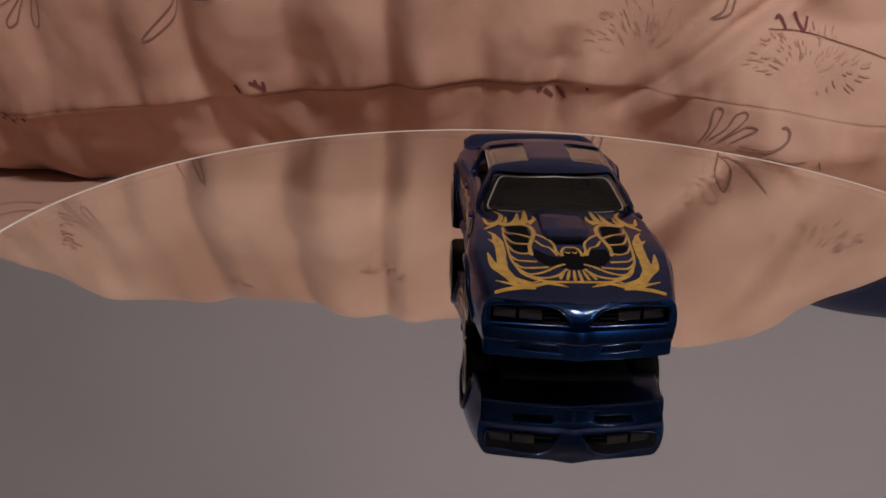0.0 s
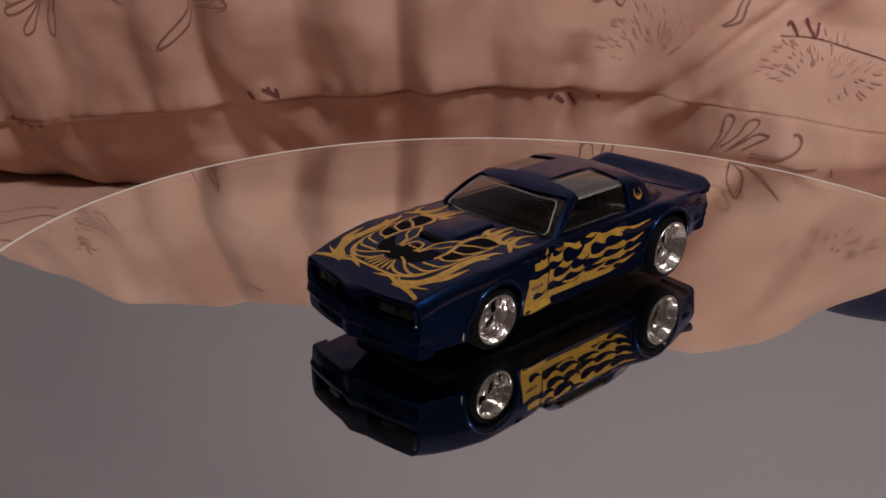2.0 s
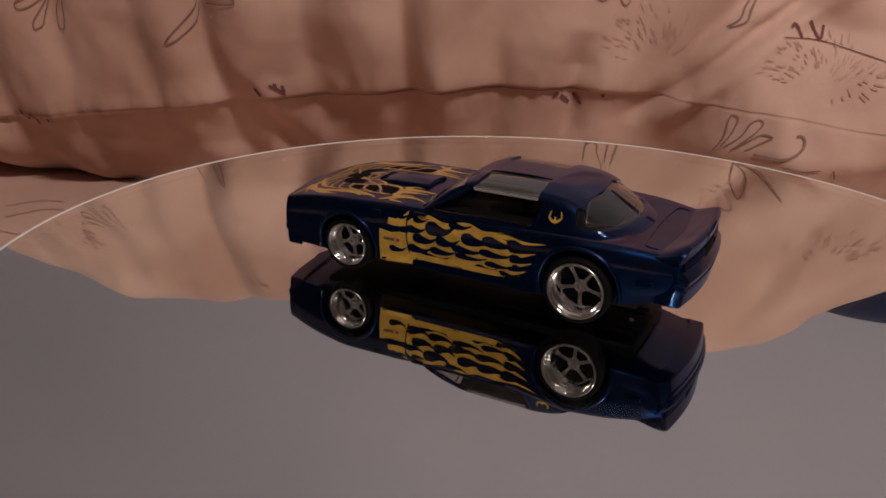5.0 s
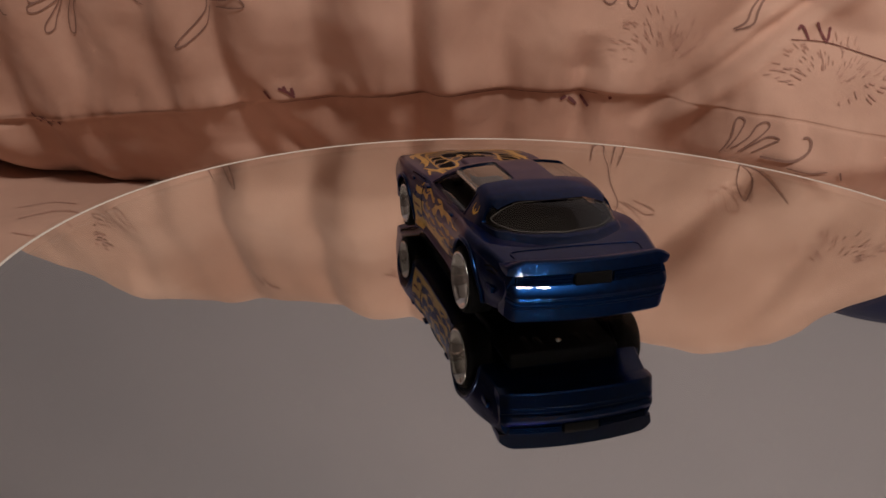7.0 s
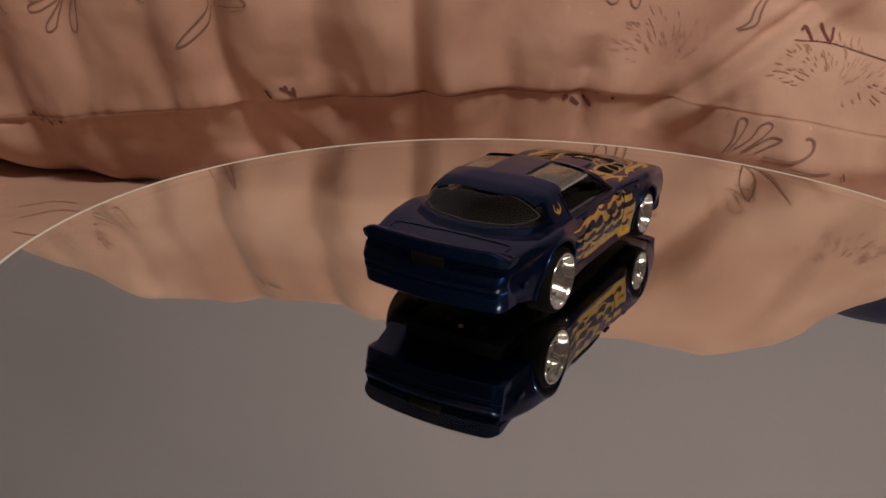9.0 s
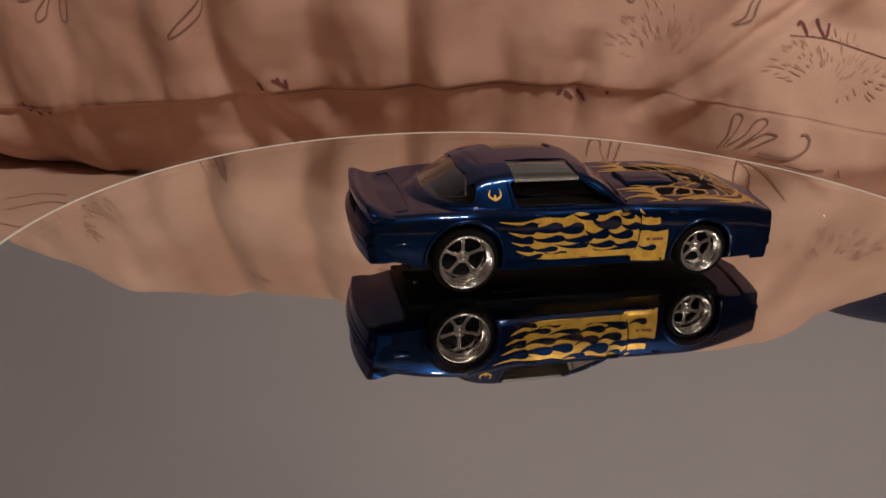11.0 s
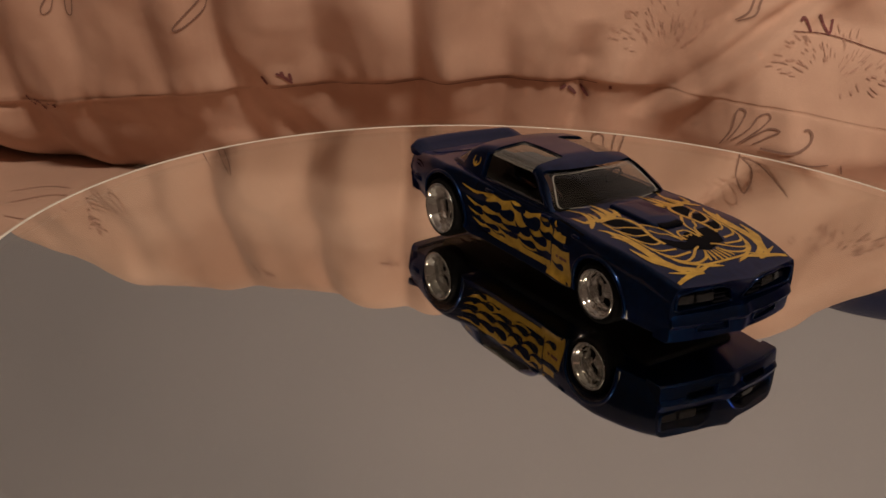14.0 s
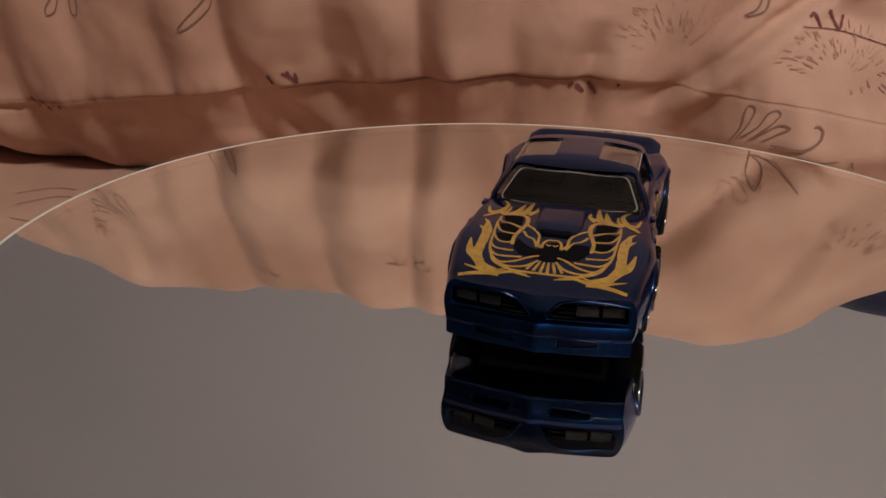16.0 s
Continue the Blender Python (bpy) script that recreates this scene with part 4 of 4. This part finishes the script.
def arch_lips():
    tree = tree_of(*kids("body"))
    for s in (1, -1):
        put = drop(tree, s, 0.0)
        for x0, z0, r in ((XF, ZF + 0.1, 5.6), (XR, ZR + 0.3, 6.5)):
            bm = bmesh.new()
            last = None
            for k in range(41):
                a = radians(-18 + 216 * k / 40)
                p = put(x0 + (r + 0.25) * math.cos(a), z0 + (r + 0.25) * math.sin(a))
                if p is None:
                    last = None
                    continue
                out = Vector((math.cos(a), 0, math.sin(a)))
                ring = [bm.verts.new(p + (out * math.cos(b) * 0.36 + Vector((0, s, 0)) * math.sin(b) * 0.42) * MM) for b in (2 * math.pi * j / 8 for j in range(8))]
                if last:
                    for j in range(8):
                        bm.faces.new((last[j], last[(j + 1) % 8], ring[(j + 1) % 8], ring[j]))
                last = ring
            bmesh.ops.recalc_face_normals(bm, faces=bm.faces)
            part("arch_lip", bm, BLUE, car)


arch_lips()


def rim_round(name, outline, tree, parent, r, mat=None, face=1, label=""):
    """A raised bead round an opening in the front, given by its (y, z) outline."""
    bm = bmesh.new()
    rings = []
    c = sum((Vector(p) for p in outline), Vector((0, 0))) / len(outline)
    for y, z in outline:
        out = (Vector((y, z)) - c).normalized()
        hit, *_ = tree.ray_cast(Vector((60 * face, y + 0.2 * out.x, z + 0.2 * out.y)) * MM, Vector((-face, 0, 0)))
        if hit is None:
            continue
        o3 = Vector((0, out.x, out.y))
        rings.append([bm.verts.new(hit + (o3 * math.cos(a) + Vector((1, 0, 0)) * math.sin(a)) * r * MM) for a in (2 * math.pi * k / 6 for k in range(6))])
    for a, e in zip(rings, rings[1:] + rings[:1]):
        for k in range(6):
            bm.faces.new((a[k], a[(k + 1) % 6], e[(k + 1) % 6], e[k]))
    bmesh.ops.recalc_face_normals(bm, faces=bm.faces)
    part(name, bm, mat or BLUE, parent, label)


def front_beads():
    tree, tree2 = tree_of(*kids("body")), tree_of(*kids("front_bumper"))

    def fine(poly):
        out = []
        for a, e in zip(poly, poly[1:] + poly[:1]):
            n = max(1, int((Vector(e) - Vector(a)).length / 0.6))
            out += [tuple(Vector(a).lerp(Vector(e), k / n)) for k in range(n)]
        return out
    # pale moulded edge inside the windscreen
    glazing = tree_of(*kids("glazing"))
    for name, poly, face in (("screen_edge", SCREEN, 1), ("backlight_edge", BACKLIGHT, -1)):
        c = sum((Vector(p) for p in poly), Vector((0, 0))) / len(poly)
        edge_in, top_in = (1.2, 0.7) if face > 0 else (0.5, 0.35)
        inner = [(p[0] - math.copysign(edge_in, p[0]), p[1] + (0.3 if p[1] < c.y else -top_in)) for p in poly]
        rim_round(name, fine(rounded(inner, 1.0)), glazing, car, 0.15 if face > 0 else 0.11, MOULD if face > 0 else PANEL, face, "pale moulded window edge")
    for s in (1, -1):
        rim_round("grille_bead", fine(rounded(grille_line(s), 0.6)), tree, car, 0.27)
        rim_round("slot_bead", fine(rounded([(s * 2.7, 3.85), (s * 8.4, 4.2), (s * 8.4, 5.2), (s * 3.1, 5.2)], 0.3)), tree2, car, 0.16)


front_beads()


def tube_into(bm, put, pts, r, n=30):
    """A raised bead of radius r on the skin along a smooth curve."""
    c = [q for q in (put(p.x, p.y) for p in spline([(*p, 0) for p in pts], n)) if q is not None]
    last = None
    for i, p in enumerate(c):
        d = (c[min(i + 1, len(c) - 1)] - c[max(i - 1, 0)]).normalized()
        u = d.cross(Vector((0.3, 0.2, 0.93))).normalized()
        v = d.cross(u)
        ring = [bm.verts.new(p + (u * math.cos(a) + v * math.sin(a)) * r * MM) for a in (2 * math.pi * k / 8 for k in range(8))]
        if last:
            for k in range(8):
                bm.faces.new((last[k], last[(k + 1) % 8], ring[(k + 1) % 8], ring[k]))
        last = ring
    bmesh.ops.recalc_face_normals(bm, faces=bm.faces)
    return bm


def side_beads():
    tree = tree_of(*kids("body"), *kids("cabin"))
    for s in (1, -1):
        put = drop(tree, s, 0.0)
        part("belt_moulding", tube_into(bmesh.new(), put, [(13.0, 13.75), (8.0, 13.8), (0.0, 13.85), (-6.0, 13.85), (-12.4, 13.9)], 0.11, 50), BLUE, car)
        part("window_edge", tube_into(bmesh.new(), put, [(-12.9, 14.3), (-13.4, 16.4), (-13.8, 18.2)], 0.17), BLUE, car)
        part("pillar_edge", tube_into(bmesh.new(), put, [(6.3, 14.3), (3.0, 16.3), (-0.4, 18.2)], 0.17), BLUE, car)
        part("door_edge", tube_into(bmesh.new(), put, [(9.75, 12.6), (9.7, 9.5), (9.5, 7.0), (9.0, 5.0)], 0.14), BLUE, car)
    top = drop(tree_of(*kids("body")), "top", 0.0)
    part("trunk_edge", tube_into(bmesh.new(), top, [(-32.6, 10.6), (-30.6, 10.3), (-30.0, 5.0), (-29.9, 0.0), (-30.0, -5.0), (-30.6, -10.3), (-32.6, -10.6)], 0.15, 60), BLUE, car)


side_beads()


def hood_prints():
    skin = drop(tree_of(*kids("body")), "top", 0.06)

    def put(x, y):
        return skin(x if x < 29 else 29 + 1.18 * (x - 29), y)
    gold, black = bmesh.new(), bmesh.new()
    lines = [  # the bird's wing
        ([(15.4, 9.2), (15.0, 6.9), (15.9, 5.2), (19.0, 4.8), (23.3, 5.8), (26.0, 5.7)], 0.35, 0.7, 0.5), ([(19.0, 4.8), (20.6, 3.3), (22.4, 2.3), (24.9, 2.1), (26.2, 1.4)], 0.5, 0.4, 0.45),
        ([(21.4, 4.8), (23.0, 4.0), (23.8, 2.9), (26.1, 2.1)], 0.4, 0.35, 0.4), ([(15.8, 9.2), (18.0, 8.8), (18.9, 7.1), (20.4, 5.3)], 0.3, 0.35, 0.5), ([(18.8, 9.3), (21.6, 8.3), (22.3, 6.9), (22.5, 5.6)], 0.3, 0.35, 0.5),
        ([(22.2, 9.1), (24.5, 8.3), (25.4, 7.1), (25.2, 5.7)], 0.3, 0.35, 0.5), ([(25.7, 8.9), (27.2, 8.0), (27.6, 6.6), (27.8, 5.2)], 0.3, 0.4, 0.5), ([(27.7, 8.6), (29.2, 7.5), (29.4, 5.9), (29.3, 3.7)], 0.3, 0.4, 0.4)]
    lines += [([(29.2, 8.1), (30.7, 6.7), (30.4, 4.6), (29.1, 2.5), (28.6, 1.3)], 0.3, 0.4, 0.4), ([(30.5, 7.4), (31.6, 5.2), (31.2, 2.8), (29.7, 1.2)], 0.3, 0.4, 0.4),
        ([(15.8, 9.2), (18.8, 9.3), (22.2, 9.1), (25.7, 8.9), (27.7, 8.6), (29.2, 8.1), (30.7, 7.4), (31.9, 5.6), (32.4, 3.7), (32.5, 0.0)], 0.3, 0.4, 0.4),
        ([(26.2, 1.4), (24.6, 1.3), (23.6, 0.7), (23.6, 0.0)], 0.45, 0.4, 0.4), ([(24.9, 0.9), (25.4, 0.45), (25.0, 0.15)], 0.2, 0.3, 0.2), ([(29.7, 1.4), (31.9, 2.5)], 0.2, 0.45, 0.4), ([(29.9, 0.9), (32.1, 1.5)], 0.2, 0.45, 0.4), ([(30.0, 0.3), (32.4, 0.5)], 0.2, 0.45, 0.4)]
    # the flames round it
    lines += [([(7.9, 10.2), (10.7, 9.1), (13.8, 9.8), (15.8, 11.4), (16.5, 12.0)], 0.15, 1.1, 0.3), ([(11.5, 12.0), (14.2, 11.4), (14.0, 10.4)], 0.15, 0.8, 0.9), ([(14.6, 9.6), (14.3, 7.3), (9.6, 6.4)], 0.9, 1.4, 0.1),
        ([(14.7, 8.0), (14.1, 5.9), (7.9, 5.2)], 0.9, 1.4, 0.1), ([(14.2, 7.2), (14.0, 5.0), (12.6, 3.9)], 0.8, 1.1, 0.15), ([(11.4, 4.2), (13.2, 4.2), (15.2, 5.0)], 0.12, 0.7, 0.4), ([(11.2, 8.4), (13.4, 8.6), (14.6, 9.4)], 0.12, 0.6, 0.8)]
    lines += [([(20.4, 11.7), (22.0, 10.6), (24.7, 10.1), (28.2, 10.3), (30.1, 10.7)], 0.15, 1.5, 0.9), ([(19.5, 10.3), (21.7, 9.9), (24.7, 9.9)], 0.15, 0.8, 1.0), ([(25.0, 12.0), (28.0, 11.5), (29.8, 10.5), (30.6, 9.2)], 0.12, 1.5, 0.8),
        ([(27.2, 9.5), (29.7, 9.8), (31.6, 8.9), (32.7, 6.4)], 0.15, 1.4, 0.5), ([(34.0, 11.6), (33.5, 9.6), (33.1, 6.5), (32.7, 4.3), (33.0, 2.2)], 0.5, 0.75, 0.12), ([(31.9, 11.3), (32.5, 9.5), (32.9, 7.6), (32.0, 4.8)], 0.12, 0.6, 0.2), ([(31.6, 5.6), (32.6, 4.1), (33.4, 1.6)], 0.15, 0.6, 0.1), ([(29.9, 10.8), (31.6, 9.4), (33.0, 8.4), (33.6, 6.0)], 0.5, 0.9, 0.3), ([(17.4, 11.6), (19.0, 10.7), (21.4, 10.8)], 0.1, 0.7, 0.8)]
    for pts, a, b, c in lines:
        stroke_into(gold, put, pts, a, b, c)
        stroke_into(gold, put, flip(pts), a, b, c)
    wing = [(23.9, 5.2), (25.9, 3.5), (26.8, 1.9), (25.0, 1.0), (24.3, 0.0), (30.0, 0.0), (29.2, 2.3), (28.6, 4.3), (26.2, 5.6)]
    put2 = drop(tree_of(*kids("body")), "top", 0.04)
    patch_into(black, put2, wing), patch_into(black, put2, flip(wing))
    for poly in ([(15.6, 8.8), (15.3, 6.8), (16.2, 5.6), (19.8, 5.4), (18.6, 7.0), (17.6, 8.4)], [(19.2, 9.0), (18.9, 7.4), (20.6, 5.8), (22.2, 5.8), (22.0, 6.9), (21.4, 8.1)], [(22.5, 8.8), (22.6, 7.2), (22.9, 6.0), (24.9, 5.9), (25.0, 7.1), (24.2, 8.1)]):
        patch_into(black, put2, poly), patch_into(black, put2, flip(poly))
    part("hood_bird", face_out(black, (0.02, 0, 0)), INKBLACK, car, "black bird print on the hood")
    part("hood_flame_print", face_out(gold, (0.02, 0, 0)), GOLD, car, "gold flame and wing print on the hood")


def side_prints():
    tree = tree_of(*kids("body"), *kids("cabin"))
    tongues = [([(9.0, 11.9), (6.0, 12.9), (2.5, 12.2), (-1.5, 12.9), (-5.0, 12.2), (-9.0, 13.0)], 0.5, 0.6, 0.1), ([(0.0, 12.4), (-4.0, 12.0), (-8.0, 12.2), (-12.0, 11.9), (-15.8, 12.5)], 0.8, 0.9, 0.08),
               ([(-7.0, 9.6), (-10.5, 9.5), (-14.2, 10.6)], 1.0, 0.8, 0.08), ([(-7.0, 8.0), (-10.5, 7.8), (-13.6, 8.8)], 0.9, 0.7, 0.08), ([(-6.0, 6.2), (-10.0, 6.2), (-12.6, 7.1)], 0.9, 0.7, 0.1), ([(0.0, 5.1), (-7.0, 5.2), (-11.4, 5.9)], 0.4, 0.5, 0.1)]
    tongues += [([(13.2, 11.3), (11.6, 11.2), (10.2, 12.2), (9.6, 13.3)], 1.1, 1.3, 0.1), ([(12.6, 11.0), (11.0, 11.0), (9.2, 11.4)], 0.6, 0.9, 0.8)]
    # blue licks in the gold: middle, length, breadth
    licks = [(10.6, 12.1, 1.8, 0.7), (7.3, 12.3, 2.6, 0.7), (3.5, 11.1, 5.4, 1.75), (-0.2, 12.15, 4.2, 0.85), (-3.3, 10.7, 5.4, 1.5), (-7.6, 10.75, 6.4, 1.35), (-11.6, 11.1, 5.4, 1.0), (7.9, 10.6, 3.6, 1.0),
             (6.2, 8.9, 4.6, 1.25), (2.0, 9.0, 4.2, 1.3), (-1.9, 8.7, 6.0, 1.0), (-7.0, 8.75, 6.0, 1.0), (-11.9, 8.9, 4.6, 0.85), (7.3, 7.1, 4.6, 1.2), (2.8, 7.25, 5.0, 1.05), (-2.4, 7.1, 5.8, 0.8), (-7.6, 7.1, 5.2, 0.8), (-11.8, 7.4, 3.6, 0.7),
             (4.4, 5.75, 5.4, 0.9), (-0.8, 5.7, 4.8, 0.8), (-5.2, 5.8, 4.0, 0.9), (-9.4, 5.5, 4.0, 0.7), (7.8, 5.6, 2.6, 0.7), (11.5, 6.2, 3.2, 0.9)]
    panel = [(14.7, 9.7), (12.6, 9.3), (11.0, 9.6), (9.0, 9.5), (8.6, 7.0), (8.6, 4.0), (14.9, 3.8), (15.0, 6.0)]
    for s in (1, -1):
        put = drop(tree, s, 0.06)
        bm = bmesh.new()
        for pts, a, b, c in tongues:
            stroke_into(bm, put, pts, a, b, c)
        patch_into(bm, put, panel)
        patch_into(bm, put, [(9.4, 11.9), (7.0, 12.6), (4.0, 12.5), (0.0, 12.6), (-4.0, 12.1), (-7.0, 12.1), (-9.4, 11.4), (-9.0, 10.4), (-10.4, 9.4), (-9.4, 8.6), (-10.2, 7.8), (-9.0, 7.0), (-9.8, 6.2), (-9.0, 5.4), (-8.0, 5.1), (0.0, 4.9), (8.0, 4.9), (9.4, 4.4)])
        field = part("flame_print", face_out(bm, (0, 0, 0.008)), GOLD, car, "gold flame print along the door")
        over = drop(tree, s, 0.10)
        for k, (x, z, ln, w) in enumerate(licks):
            bm = bmesh.new()
            w, ln, z = 1.36 * w, ln, z + (0.22, -0.18, 0.05)[k % 3]
            lick_into(bm, over, [(x + 0.5 * ln, z - 0.02 * w), (x + 0.28 * ln, z + 0.02 * w), (x, z - 0.1 * w), (x - 0.28 * ln, z - 0.02 * w), (x - 0.58 * ln, z + 0.5 * w)], w)
            part("blue_lick", face_out(bm, (0, 0, 0.008)), BLUE, field)
        bm = bmesh.new()
        for x0, x1 in ((14.0, 12.0), (11.7, 11.0)):
            stroke_into(bm, over, [(x0, 8.0), (x1, 7.95)], 0.5, 0.5)
        part("name_bar", face_out(bm, (0, 0, 0.008)), THREAD, car, "dark bars for small lettering")
        bm = bmesh.new()
        line = drop(tree, s, 0.05)
        for pts in ([(9.9, 13.6), (9.9, 11.6), (9.8, 7.7), (9.3, 4.6), (8.4, 4.9), (0, 5.0), (-9.4, 5.1), (-11.2, 6.4), (-12.1, 9.4), (-12.2, 13.6)], [(10.2, 13.6), (14.0, 13.5), (17.0, 13.3)]):
            stroke_into(bm, line, pts, 0.2, 0.2, n=50)
        part("door_gap", face_out(bm, (0, 0, 0.008)), INKBLACK, car)
        bm = bmesh.new()
        for pts in ([(-15.2, 17.1), (-15.0, 16.2), (-15.5, 15.7), (-16.0, 15.5)], [(-16.8, 17.1), (-17.0, 16.2), (-16.5, 15.7), (-16.0, 15.5)], [(-16.0, 16.3), (-16.0, 15.7)]):
            stroke_into(bm, put, pts, 0.12, 0.35, 0.4)
        part("pillar_badge", face_out(bm, (-0.012, 0, 0.015)), GOLD, car, "small gold bird badge")
        bm = bmesh.new()
        for pts in ([(-29.6, 11.9), (-31.5, 12.4), (-33.6, 12.2)], [(-30.6, 11.5), (-32.0, 11.7), (-33.2, 11.6)]):
            stroke_into(bm, put, pts, 0.1, 0.35, 0.1)
        part("tail_badge", face_out(bm, (-0.03, 0, 0.01)), INKBLACK, car)


hood_prints()
side_prints()

# ---- what turns ----


def motions():
    spin = [(t, -83.64 + -23.340 * t) for t in [0.5 * k for k in range(33)]]
    walk(disc, [(t, pose(0, 0, 0, 0, 0, a)) for t, a in spin])
    walk(car, [(t, pose(0, 0, GLASS_Z - 0.0005, 0, 0, a) @ pose(0.0059, 0.0040, 0)) for t, a in spin])


motions()
